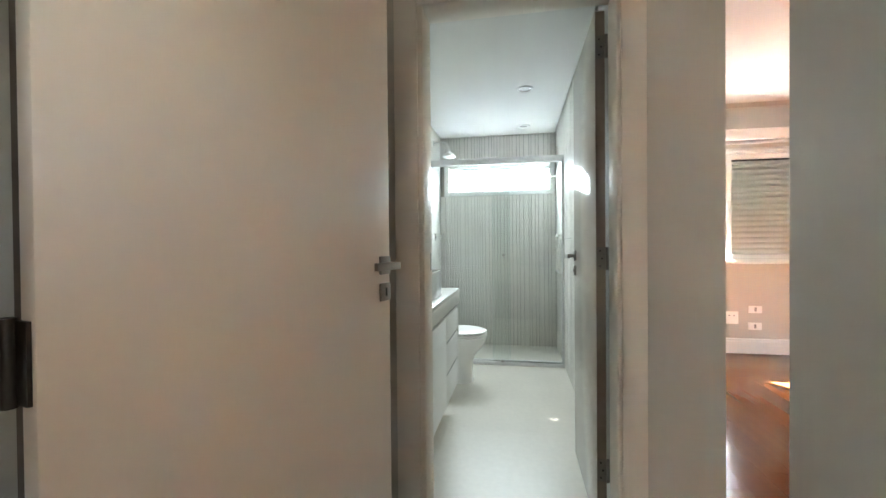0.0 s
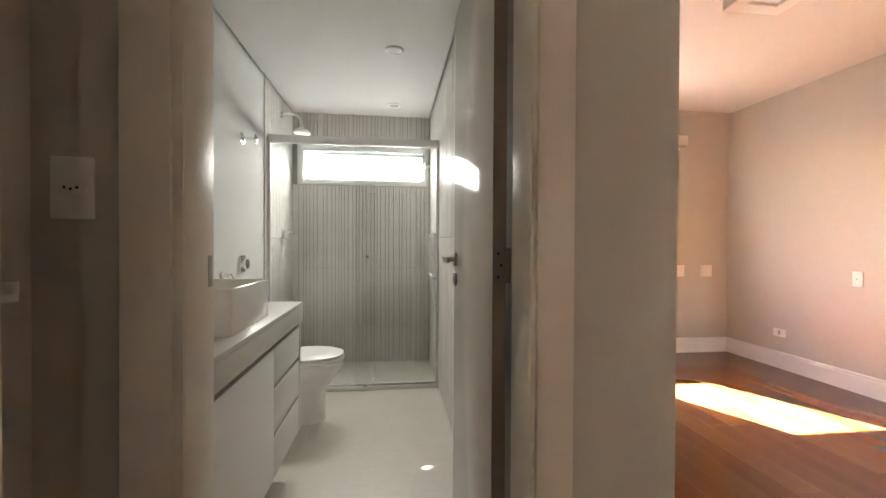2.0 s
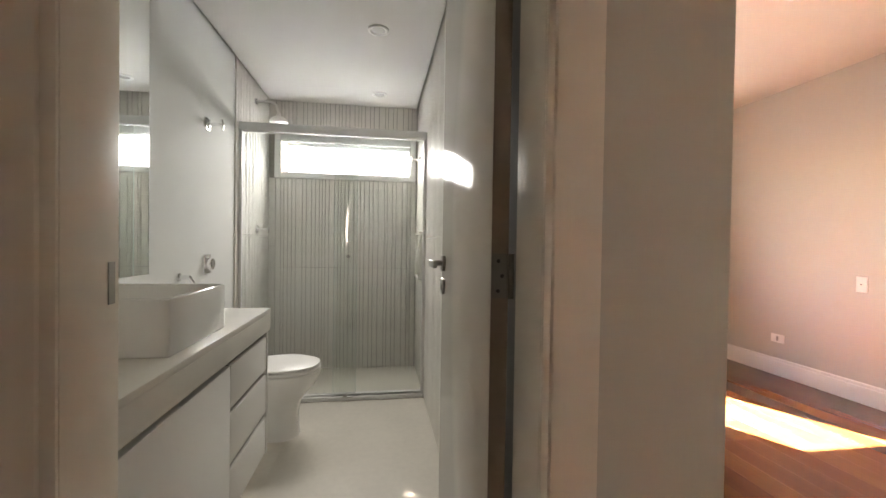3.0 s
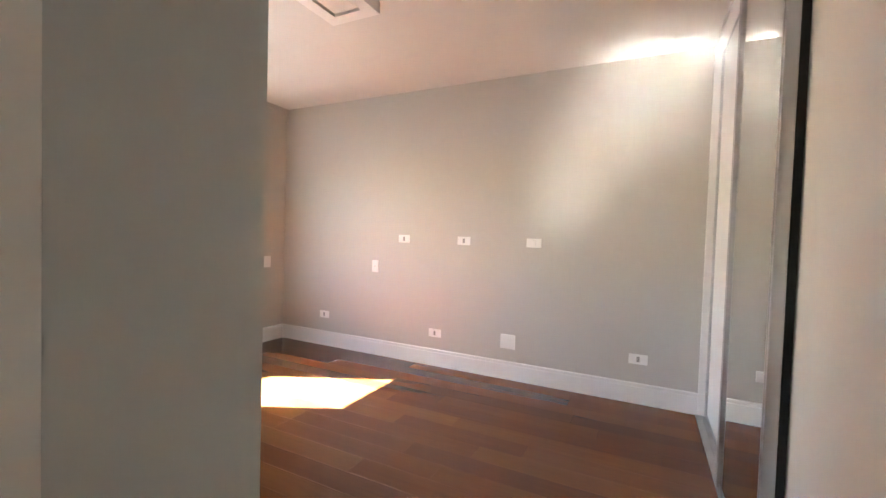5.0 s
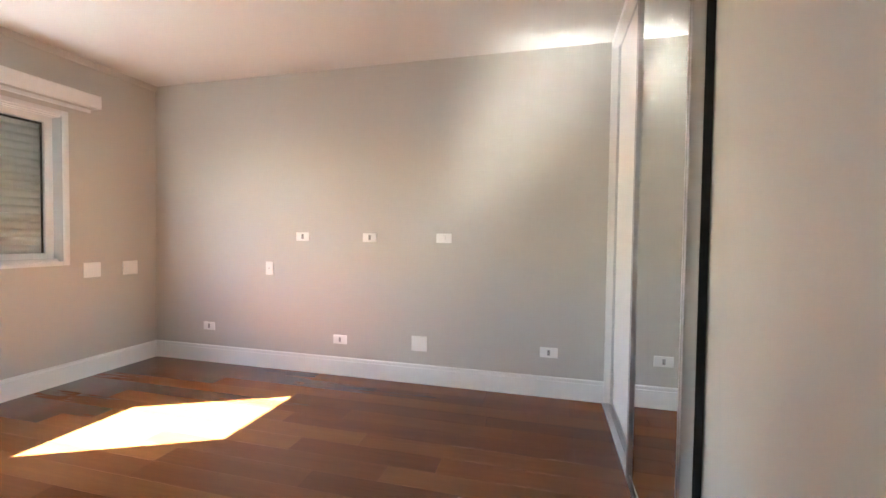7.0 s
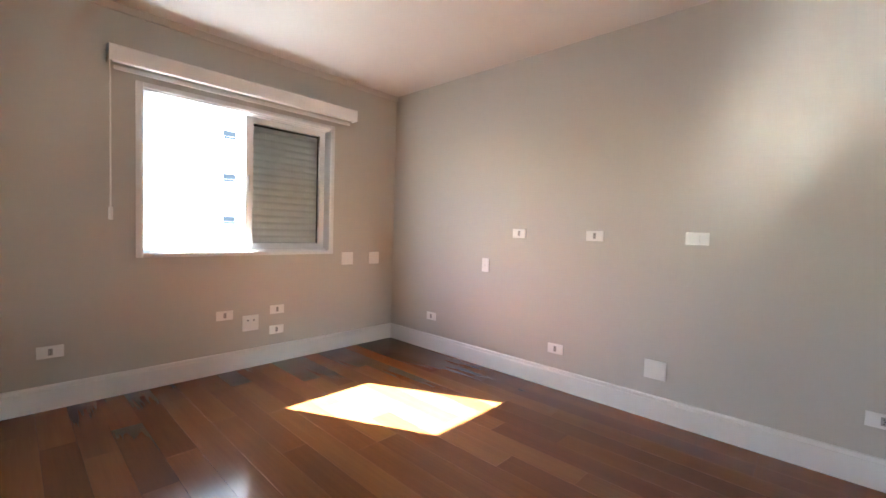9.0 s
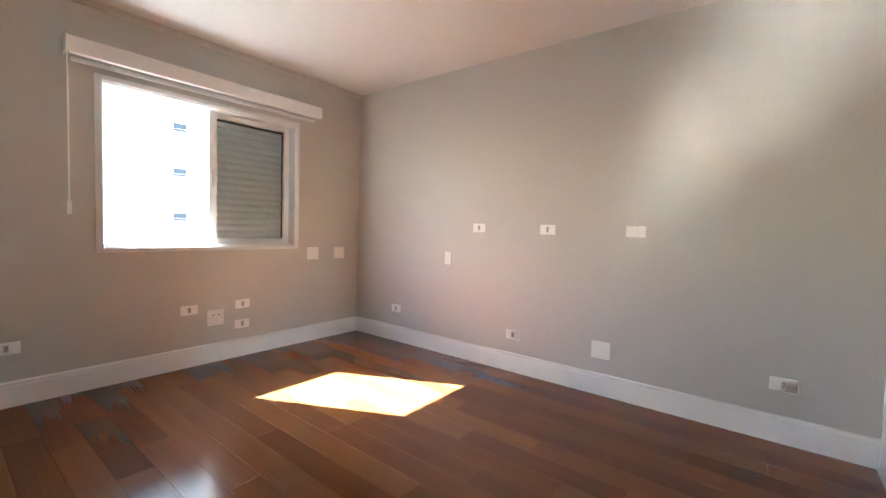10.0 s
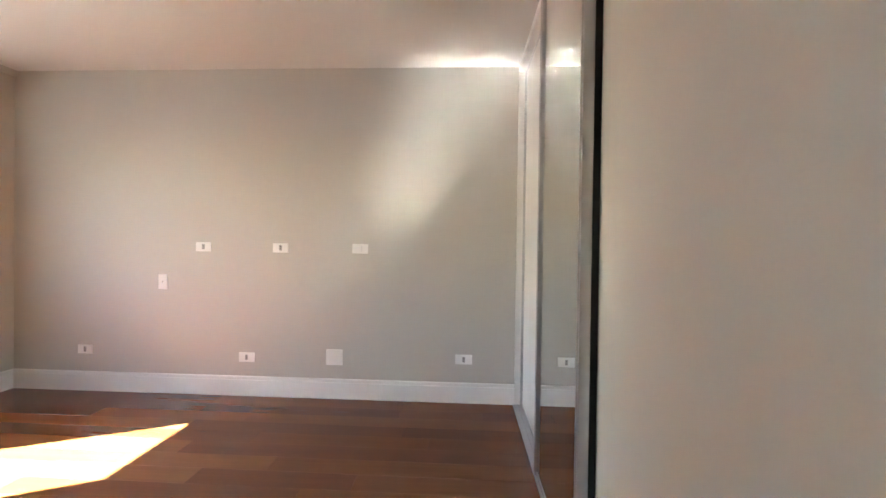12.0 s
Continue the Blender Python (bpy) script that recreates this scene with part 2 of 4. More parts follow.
def mesh_of(name, bm, material, smooth=True):
    me = bpy.data.meshes.new(name)
    bmesh.ops.recalc_face_normals(bm, faces=bm.faces)
    bm.to_mesh(me)
    bm.free()
    me.materials.append(material)
    if smooth:
        me.polygons.foreach_set("use_smooth", [True] * len(me.polygons))
        me.set_sharp_from_angle(angle=radians(35))
    return me


def part(name, bm, material, parent=None, label="", m=None):
    ob = new(name, mesh_of(name, bm, material))
    if parent is not None:
        ob.parent = parent
    if m is not None:
        ob.matrix_basis = m
    return tagged(ob, label)


def base(name, m=None, **tags):
    ob = new(name)
    ob.empty_display_size = 0.05
    if m is not None:
        ob.matrix_basis = m
    return tagged(ob, **tags)


def setting(name, bm, material, label, category):
    return tagged(part(name, bm, material), label, category, kind="structure")


# ---- the shell ----
H = 2.60
BW = -4.61       # west face of hall and bathroom
HW = -4.33       # west face of the hall
BE = -3.268      # east face of the bathroom
RW = -3.000      # west face of the bedroom
HN = -3.220      # hall's north wall, south face
BS = -3.090      # bathroom's south face
BC = 2.40        # bathroom ceiling
DOOR_L, DOOR_R, DOOR_H = -4.055, -3.352, 2.08
WX0, WX1, WZ0, WZ1 = -2.262, -0.772, 0.955, 2.115      # bedroom window opening
VX0, VX1, VZ0, VZ1 = -4.515, -3.325, 1.755, 2.075      # bathroom window opening

wall_east = setting("wall_east", boxes((0, 0.15, -4.85, 0.18, 0, 2.75)), PAINT, "smooth greige painted bedroom wall", "wall")
wall_north = setting("wall_north", boxes((RW - 0.14, WX0, 0, 0.18, 0, 2.75), (WX1, 0, 0, 0.18, 0, 2.75),
                                         (WX0, WX1, 0, 0.18, 0, WZ0), (WX0, WX1, 0, 0.18, WZ1, 2.75)), PAINT,
                     "greige painted bedroom wall with a window opening", "wall")
wall_west = setting("wall_west", boxes((RW - 0.143, RW, BS, 0, 0, H)), PAINT, "greige painted wall beside the bathroom", "wall")
wall_hall_north = setting("wall_hall_north", boxes((BW, DOOR_L - 0.02, HN, BS, 0, H), (DOOR_R + 0.02, RW, HN, BS, 0, H),
                                                   (DOOR_L - 0.02, DOOR_R + 0.02, HN, BS, DOOR_H + 0.02, H)), PAINT,
                          "greige painted hall wall round the bathroom door", "wall")
# The southern opening is made up, out of view, to let daylight in.
wall_hall_west = setting("wall_hall_west", boxes((HW - 0.15, HW, -4.245, HN, 0, H), (HW - 0.15, HW, -6.75, -5.26, 0, H), (HW - 0.15, HW, -9.3, -7.15, 0, H),
                                                 (HW - 0.15, HW, -7.15, -6.75, 0, 1.1), (HW - 0.15, HW, -7.15, -6.75, 2.1, H),
                                                 (HW - 0.15, HW, -5.26, -4.245, 2.12, H)), PAINT, "greige painted hall wall with a doorway and an added unseen light opening", "wall")
# Its small opening is made up too, holding the fill lamp.
wall_hall_east = setting("wall_hall_east", boxes((-3.285, -3.15, -5.30, -4.055, 0, H), (-3.285, -3.15, -9.3, -5.60, 0, H),
                                                 (-3.285, -3.15, -5.60, -5.30, 0, 1.40), (-3.285, -3.15, -5.60, -5.30, 1.80, H)), PAINT, "greige painted hall wall with an added unseen light opening", "wall")
wall_hall_south = setting("wall_hall_south", boxes((HW - 0.15, -3.15, -9.45, -9.3, 0, H)), PAINT, "plain greige wall closing the hall", "wall")
wall_south = setting("wall_south", boxes((-3.15, 0, -4.85, -4.72, 0, H)), PAINT, "plain greige wall behind the wardrobe", "wall")
wall_side_room = setting("wall_side_room", boxes((-5.95, -5.8, -5.6, -3.7, 0, H), (-5.8, HW - 0.15, -3.85, -3.7, 0, H), (-5.8, HW - 0.15, -5.6, -5.45, 0, H)),
                         PAINT, "plain greige walls of a small side room", "wall")
ceiling = setting("ceiling", boxes((-5.95, HW - 0.15, -5.6, -3.7, H, 2.75), (HW - 0.15, 0.0, -9.45, 0.0, H, 2.75)), WHITE_CEIL, "smooth white painted ceiling", "ceiling")
cornice = setting("trim", extrude_profile([(0, H - 0.045), (-0.012, H - 0.045), (-0.022, H - 0.03), (-0.026, H), (0, H)], "x", RW, 0), PAINT,
                  "narrow painted moulding under the ceiling", "trim")

# bathroom shell
wall_bath_west = setting("wall_bath_west", boxes((BW - 0.15, BW, BS, 0, 0, H)), GLOSS_WALL, "glossy white bathroom wall beside the vanity", "wall")
wall_bath_east = setting("wall_bath_east", boxes((BE, BE + 0.14, BS, 0, 0, H)), GROUT, "fluted beige tiled bathroom wall behind the door", "wall")
wall_bath_north = setting("wall_bath_north", boxes((BW - 0.15, BW - 0.02, 0, 0.18, 0, 2.75), (VX1, RW - 0.14, 0, 0.18, 0, 2.75), (BW - 0.02, VX0, 0, 0.02, 0, 2.75),
                                                   (VX0, VX1, 0, 0.18, 0, VZ0), (VX0, VX1, 0, 0.02, VZ1, 2.75), (-4.468, VX1, 0.02, 0.06, VZ1 + 0.003, 2.26), (BW - 0.02, VX1, 0.02, 0.18, 2.26, 2.75), (BW - 0.02, VX0, 0.02, 0.18, 0, VZ0)), GROUT,
                          "fluted beige tiled shower wall with a window", "wall")
ceiling_bath = setting("ceiling_bath", boxes((BW + 0.022, BE - 0.024, BS, -0.030, BC, BC + 0.03)), WHITE_CEIL,
                       "white plasterboard bathroom ceiling with shadow gap", "ceiling")
# Sheet added over the ceiling; its dark colour paints the gap's shade.
gap_shade_sheet = setting("ceiling_gap_shade", boxes((BW, BE, BS, 0, BC + 0.10, BC + 0.12)), GAP_SHADE, "dark sheet above the shadow gap, coloured to stand in for shade", "ceiling")


def baseboard(name, axis, lo, hi, face, sign):
    """Stepped white skirting against a wall; sign: the way that it stands out."""
    t, h = 0.016, 0.157
    pts = [(face, 0), (face + sign * t, 0), (face + sign * t, h - 0.03), (face + sign * (t - 0.003), h - 0.027), (face + sign * (t - 0.003), h - 0.024),
           (face + sign * t, h - 0.021), (face + sign * t, h - 0.006), (face + sign * (t - 0.005), h), (face, h)]
    return setting(name, extrude_profile(pts, axis, lo, hi), LACQUER, "tall white skirting board with a groove", "skirting")


baseboard("baseboard_east", "y", -4.10, 0.0, 0.0, -1)
baseboard("baseboard_north", "x", RW, -0.016, 0.0, -1)
baseboard("baseboard_west", "y", BS, -0.016, RW, 1)
baseboard("baseboard_hall", "x", DOOR_R + 0.101, RW, HN, -1)


# ---- door frames and doors ----
def lever_set(parent, x, y, z, side, free, tone=STEEL):
    """Square rose with a flat lever and a key plate below, on a leaf in the xz plane. side: +1 or -1 along y; free: which way the lever points along x."""
    s = side
    rose = part("door_handle", one(x - 0.027, x + 0.027, min(y, y + s * 0.009), max(y, y + s * 0.009), z - 0.027, z + 0.027, bevel=0.003), tone, parent, "square satin steel lever handle")
    bm = rod(bmesh.new(), (x, y + s * 0.008, z), (x, y + s * 0.046, z), 0.010)
    box(bm, min(x - free * 0.012, x + free * 0.112), max(x - free * 0.012, x + free * 0.112), min(y + s * 0.040, y + s * 0.052), max(y + s * 0.040, y + s * 0.052), z - 0.011, z + 0.011, bevel=0.002)
    part("lever", bm, tone, rose)
    zk = z - 0.079
    plate = part("key_plate", one(x - 0.027, x + 0.027, min(y, y + s * 0.009), max(y, y + s * 0.009), zk - 0.027, zk + 0.027, bevel=0.004), tone, parent, "square satin steel key plate")
    part("keyhole", one(x - 0.0035, x + 0.0035, y + s * 0.0085, y + s * 0.0105, zk - 0.012, zk + 0.012), SLOT, plate)
    return rose


# bathroom door frame
frame_b = base("door_frame", label="painted wooden frame of the bathroom door", category="door frame", kind="structure")
CW = 0.112
part("jamb", one(DOOR_L - 0.019, DOOR_L, HN - 0.002, BS, 0, DOOR_H, bevel=0.002), CASING_PAINT, frame_b)
part("jamb", one(DOOR_R, DOOR_R + 0.019, HN - 0.002, BS, 0, DOOR_H, bevel=0.002), CASING_PAINT, frame_b)
part("head", one(DOOR_L - 0.019, DOOR_R + 0.019, HN - 0.002, BS, DOOR_H, DOOR_H + 0.019, bevel=0.002), CASING_PAINT, frame_b)
CI, CO, CR = DOOR_L - 0.021, DOOR_L - 0.114, DOOR_R + 0.014
part("casing", one(CO, CI, HN - 0.016, HN, 0, DOOR_H + CW, bevel=0.004), CASING_PAINT, frame_b)
part("casing", one(CR, DOOR_R + 0.099, HN - 0.016, HN, 0, DOOR_H + CW, bevel=0.004), CASING_PAINT, frame_b)
part("casing", one(CI, CR, HN - 0.016, HN, DOOR_H + 0.03, DOOR_H + CW, bevel=0.004), CASING_PAINT, frame_b)
part("frame_face", one(CI, DOOR_L - 0.0005, HN - 0.009, HN - 0.0025, 0, DOOR_H, bevel=0.002), CASING_PAINT, frame_b)
part("frame_face", one(DOOR_R + 0.0005, CR, HN - 0.009, HN - 0.0025, 0, DOOR_H, bevel=0.002), CASING_PAINT, frame_b)
part("frame_face", one(CI, CR, HN - 0.009, HN - 0.0025, DOOR_H, DOOR_H + 0.03, bevel=0.002), CASING_PAINT, frame_b)
part("strike_plate", one(DOOR_L, DOOR_L + 0.002, BS - 0.030, BS - 0.014, 1.055, 1.125), STEEL, frame_b, "steel strike plate")
part("threshold", one(DOOR_L, DOOR_R, HN - 0.01, BS, -0.02, 0.004, bevel=0.002), STONE, frame_b, "cream stone threshold")

# bathroom door, open against the tiled wall; built closed along x from its hinge, then turned
door_b = base("door_1", pose(-3.378, -3.068, 0, 0, 0, 90), label="cream painted bathroom door standing wide open", category="door", kind="structure")
leaf_b = part("leaf", one(0.0, 0.645, -0.019, 0.019, 0.008, 2.075, bevel=0.003), DOOR_PAINT, door_b)
part("edge_band", one(-0.0015, 0.0, -0.0175, 0.0175, 0.012, 2.07), JAMB_WOOD, leaf_b, "dark bare leaf edge")
lever_set(door_b, 0.600, 0.019, 1.095, 1, -1, STEEL)
for hz in (0.26, 1.10, 1.93):
    hb = part("hinge", one(-0.0025, 0.0, -0.016, 0.017, hz - 0.045, hz + 0.045), DARK_BRONZE, door_b, "dark steel butt hinge with screws")
    bm = bmesh.new()
    for dz in (-0.03, 0.0, 0.03):
        rod(bm, (-0.0045, 0.004 if dz else -0.004, hz + dz), (-0.002, 0.004 if dz else -0.004, hz + dz), 0.004, sides=10)
    part("screws", bm, DARK_STEEL, hb)
    part("knuckle", rod(bmesh.new(), (-0.006, -0.022, hz - 0.045), (-0.006, -0.022, hz + 0.045), 0.006, sides=12), DARK_BRONZE, hb)

# hall door, half open
LEAF_A = Vector((-4.275, -4.377, 0))
LEAF_DIR = math.degrees(math.atan2(-3.569 - LEAF_A.y, -4.086 - LEAF_A.x))
door_h = base("door_2", pose(LEAF_A.x, LEAF_A.y, 0, 0, 0, LEAF_DIR), label="cream painted flush hall door standing half open", category="door", kind="structure")
part("leaf", one(0.0, 0.83, 0.0, 0.036, 0.008, 2.10, bevel=0.003), HALL_DOOR_PAINT, door_h)
lever_set(door_h, 0.795, 0.0, 1.100, -1, -1, STEEL)
for hz in (0.28, 1.018, 1.85):
    hb = part("hinge", one(-0.006, -0.001, 0.006, 0.07, hz - 0.052, hz + 0.052), DARK_STEEL, door_h, "dark worn steel hinge")
    part("knuckle", rod(bmesh.new(), (-0.010, 0.040, hz - 0.056), (-0.010, 0.040, hz + 0.056), 0.009, sides=14), DARK_STEEL, hb)
frame_h = base("door_frame", label="painted wooden frame of the hall door", category="door frame", kind="structure")
# North jamb is coloured dark for shade; the other keeps the casing paint.
part("jamb", one(HW - 0.15, HW + 0.002, -4.264, -4.247, 0, 2.10, bevel=0.002), SHADED_JAMB, frame_h, "jamb with shade put into its colour")
part("jamb", one(HW - 0.15, HW + 0.002, -5.258, -5.241, 0, 2.10, bevel=0.002), CASING_PAINT, frame_h)
part("head", one(HW - 0.15, HW + 0.002, -5.241, -4.264, 2.085, 2.10, bevel=0.002), CASING_PAINT, frame_h)
part("casing", one(HW, HW + 0.015, -5.35, -5.243, 0, 2.2, bevel=0.003), CASING_PAINT, frame_h)
part("casing", one(HW, HW + 0.015, -5.243, -4.25, 2.10, 2.2, bevel=0.003), CASING_PAINT, frame_h)


# ---- sockets and plates ----
def wall_plate(m, w, h, style, label, category, group):
    """A plate lying in its own xy plane, facing +z: w along x, h along y."""
    ob = base({"blank": "blank_plate", "switch": "light_switch"}.get(style, "wall_socket"), m, label=label, category=category, group=group)
    bm = bmesh.new()
    box(bm, -w / 2, w / 2, -h / 2, h / 2, 0, 0.009, bevel=0.004, seg=3)
    part("plate", bm, PLASTIC, ob)
    if style == "pin":
        s = part("insert", one(-0.011, 0.011, -0.021, 0.021, 0.0088, 0.0105, bevel=0.0015), SLOT_GREY, ob, "grey three-pin insert")
        for dx, dy in ((0, 0.011), (0.003, 0), (0, -0.011)):
            part("hole", rod(bmesh.new(), (dx, dy, 0.0100), (dx, dy, 0.0112), 0.0028, sides=10), SLOT, s)
    elif style == "pin_v":
        s = part("insert", one(-0.022, 0.022, -0.012, 0.012, 0.0088, 0.0105, bevel=0.0015), PLASTIC, ob, "three-pin insert")
        for dx, dy in ((0.011, 0), (0, -0.003), (-0.011, 0)):
            part("hole", rod(bmesh.new(), (dx, dy, 0.0100), (dx, dy, 0.0112), 0.003, sides=10), SLOT, s)
    elif style == "double":
        for dx in (-0.024, 0.024):
            s = part("insert", one(dx - 0.02, dx + 0.02, 0.010, 0.035, 0.0088, 0.0105, bevel=0.002), PLASTIC, ob)
            part("hole", rod(bmesh.new(), (dx, 0.022, 0.0100), (dx, 0.022, 0.0113), 0.006, sides=14), SLOT, s)
        part("label_strip", one(-0.045, 0.045, -0.03, 0.0, 0.0088, 0.0098, bevel=0.001), PLASTIC, ob)
    elif style == "switch":
        part("rocker", one(-0.012, 0.012, -0.022, 0.022, 0.0088, 0.013, bevel=0.002), PLASTIC, ob, "white rocker")
        part("edge_line", one(0.0125, 0.0135, -0.022, 0.022, 0.0088, 0.0096), SLOT_GREY, ob)
    elif style == "jack":
        s = part("insert", rod(bmesh.new(), (0.0, 0.0, 0.0088), (0, 0.0, 0.0125), 0.010, sides=20, bevel=0.001), PLASTIC, ob)
        part("hole", rod(bmesh.new(), (0, 0, 0.012), (0, 0, 0.0132), 0.0045, sides=12), SLOT, s)
    return ob


def on_east(y, z, w, h, style, label, category, group=""):
    return wall_plate(Matrix.Translation((0, y, z)) @ Matrix(((0, 0, -1, 0), (-1, 0, 0, 0), (0, 1, 0, 0), (0, 0, 0, 1))), w, h, style, label, category, group)


def on_north(x, z, w, h, style, label, category, group=""):
    return wall_plate(Matrix.Translation((x, 0, z)) @ Matrix(((1, 0, 0, 0), (0, 0, -1, 0), (0, 1, 0, 0), (0, 0, 0, 1))), w, h, style, label, category, group)


LOW, HEAD = "low sockets round the bedroom", "bed-head plates"
PW, PH = 0.126, 0.076
SOCKET = "white horizontal wall socket with one grey insert"
on_east(-0.625, 0.337, PW, PH, "pin", "small white wall socket above the skirting", "socket", LOW)
on_east(-1.277, 0.898, 0.076, 0.120, "jack", "white upright plate with a round jack", "socket")
on_east(-1.612, 1.184, PW, PH, "pin", SOCKET, "socket", HEAD)
on_east(-2.244, 1.184, PW, PH, "pin", SOCKET, "socket", HEAD)
on_east(-2.882, 1.186, PW, PH, "switch", "white horizontal plate with a rocker switch", "switch", HEAD)
on_east(-1.976, 0.308, PW, PH, "pin", SOCKET, "socket", LOW)
on_east(-2.686, 0.327, 0.132, 0.124, "blank", "square white blank cover plate near the skirting", "cover plate")
on_east(-3.705, 0.337, 0.130, PH, "pin", SOCKET, "socket", LOW)
on_north(-2.715, 0.362, PW, PH, "pin", SOCKET, "socket", LOW)
on_north(-1.710, 0.458, PW, PH, "pin", SOCKET, "socket", LOW)
on_north(-1.509, 0.372, 0.130, 0.130, "double", "square white plate with two round jacks", "socket", LOW)
on_north(-1.286, 0.461, PW, PH, "pin", SOCKET, "socket", LOW)
on_north(-1.289, 0.286, PW, PH, "pin", SOCKET, "socket", LOW)
on_north(-0.583, 0.884, 0.132, 0.124, "blank", "square white blank cover plate under the window", "cover plate", "blank plates beside the window")
on_north(-0.260, 0.882, 0.132, 0.124, "blank", "square white blank cover plate under the window", "cover plate", "blank plates beside the window")
hall_socket = wall_plate(Matrix.Translation((-4.254, HN, 1.257)) @ Matrix(((1, 0, 0, 0), (0, 0, -1, 0), (0, 1, 0, 0), (0, 0, 0, 1))), 0.076, 0.120, "pin_v",
                         "cream upright wall socket beside the door frame", "socket", "")

# ---- bedroom window ----
window_1 = base("window_1", label="white aluminium sliding window with a louvred shutter, half open", category="window", kind="structure")
cx0, cx1, cz0, cz1 = -2.284, -0.750, 0.934, 2.137
for nm, r in (("window_frame", (cx0, WX0 + 0.018, -0.014, 0.0, cz0, cz1)), ("window_frame", (WX1 - 0.018, cx1, -0.014, 0.0, cz0, cz1)),
              ("window_frame", (WX0 + 0.018, WX1 - 0.018, -0.014, 0.0, WZ1 - 0.015, cz1)), ("window_sill", (WX0 + 0.018, WX1 - 0.018, -0.014, 0.0, cz0, WZ0 + 0.012))):
    part(nm, one(*r, bevel=0.003), WIN_ALU, window_1)
for nm, r in (("outer_frame", (WX0, WX0 + 0.022, 0.0, 0.16, WZ0, WZ1)), ("outer_frame", (WX1 - 0.022, WX1, 0.0, 0.16, WZ0, WZ1)),
              ("head_track", (WX0 + 0.022, WX1 - 0.022, 0.0, 0.16, WZ1 - 0.028, WZ1)), ("sill_track", (WX0 + 0.022, WX1 - 0.022, 0.0, 0.045, WZ0, WZ0 + 0.010)), ("sill_track", (WX0 + 0.022, WX1 - 0.022, 0.045, 0.16, WZ0, WZ0 + 0.028))):
    part(nm, one(*r, bevel=0.002), GREY_ALU if "frame" in nm else WIN_ALU, window_1)
for y in (0.045, 0.095):
    part("track_rib", one(WX0 + 0.022, WX1 - 0.022, y + 0.012, y + 0.018, WZ0 + 0.028, WZ0 + 0.034), ALU, window_1)
    part("track_rib", one(WX0 + 0.022, WX1 - 0.022, y - 0.02, y - 0.014, WZ1 - 0.034, WZ1 - 0.028), ALU, window_1)
part("closing_stile", one(WX0 + 0.022, WX0 + 0.05, 0.115, 0.155, WZ0 + 0.028, WZ1 - 0.028, bevel=0.002), WIN_ALU, window_1)
# sliding sash pushed over to the shutter side
SX0, SX1, SZ0, SZ1 = -1.524, -0.794, WZ0 + 0.030, WZ1 - 0.030
sash = part("sash", boxes((SX0, SX0 + 0.062, 0.095, 0.125, SZ0, SZ1), (SX1 - 0.05, SX1, 0.095, 0.125, SZ0, SZ1),
                          (SX0 + 0.062, SX1 - 0.05, 0.095, 0.125, SZ1 - 0.045, SZ1), (SX0 + 0.062, SX1 - 0.05, 0.095, 0.125, SZ0, SZ0 + 0.045), bevel=0.0), WIN_ALU, window_1, "white sliding sash")
pane = part("pane", one(SX0 + 0.058, SX1 - 0.046, 0.108, 0.112, SZ0 + 0.04, SZ1 - 0.04), CLEAR, sash)
pane.visible_shadow = False
part("latch", one(SX0 + 0.016, SX0 + 0.036, 0.087, 0.095, 1.46, 1.60, bevel=0.004), ALU, sash, "grey recessed latch")
# louvred shutter behind it
HX0, HX1, HZ0, HZ1 = -1.515, -0.794, WZ0 + 0.030, WZ1 - 0.030
shutter = part("shutter", boxes((HX0, HX0 + 0.055, 0.130, 0.158, HZ0, HZ1), (HX1 - 0.05, HX1, 0.130, 0.158, HZ0, HZ1),
                                (HX0 + 0.055, HX1 - 0.05, 0.130, 0.158, HZ1 - 0.05, HZ1), (HX0 + 0.055, HX1 - 0.05, 0.130, 0.158, HZ0, HZ0 + 0.05)), GREY_ALU, window_1, "grey louvred shutter")
for r in ((HX1 - 0.062, HX1 - 0.046, 0.124, 0.1295, HZ0 + 0.04, HZ1 - 0.04), (HX0 + 0.06, HX1 - 0.062, 0.124, 0.1295, HZ1 - 0.062, HZ1 - 0.046)):
    part("rubber_seal", one(*r), SLOT, window_1, "black rubber seal")
prof = []
for i in range(9):
    u = i / 8
    prof.append((0.152 - 0.006 * u - 0.013 * math.sin(math.pi * u), -0.032 + 0.064 * u))
prof += [(y + 0.0025, z + 0.001) for y, z in prof[::-1]]
slat_mesh = mesh_of("slat", extrude_profile(prof, "x", HX0 + 0.05, HX1 - 0.045), SLAT)
SLATS = 17
for i in range(SLATS):
    s = new("slat", slat_mesh)
    s.parent = shutter
    s.location = (0, 0, HZ0 + 0.078 + i * (HZ1 - HZ0 - 0.145) / (SLATS - 1))

# ---- roller blind over the window ----
blind = base("roller_blind", label="white roller blind rolled up under a valance", category="blind")
bx0, bx1 = -2.432, -0.566
pr = [(-0.002, 2.315), (-0.088, 2.315), (-0.097, 2.308), (-0.098, 2.215), (-0.094, 2.208), (-0.088, 2.214), (-0.086, 2.303), (-0.002, 2.303)]
part("valance", extrude_profile(pr, "x", bx0, bx1), FABRIC, blind, "white fabric-covered valance")
part("roll", rod(bmesh.new(), (bx0 + 0.02, -0.048, 2.243), (bx1 - 0.02, -0.048, 2.243), 0.032, sides=28), FABRIC, blind, "rolled white blind cloth")
part("hem_bar", one(bx0 + 0.03, bx1 - 0.03, -0.030, -0.016, 2.172, 2.200, bevel=0.004), WIN_ALU, blind)
part("end_cap", one(bx0 - 0.006, bx0, -0.096, -0.003, 2.21, 2.314, bevel=0.002), PLASTIC, blind)
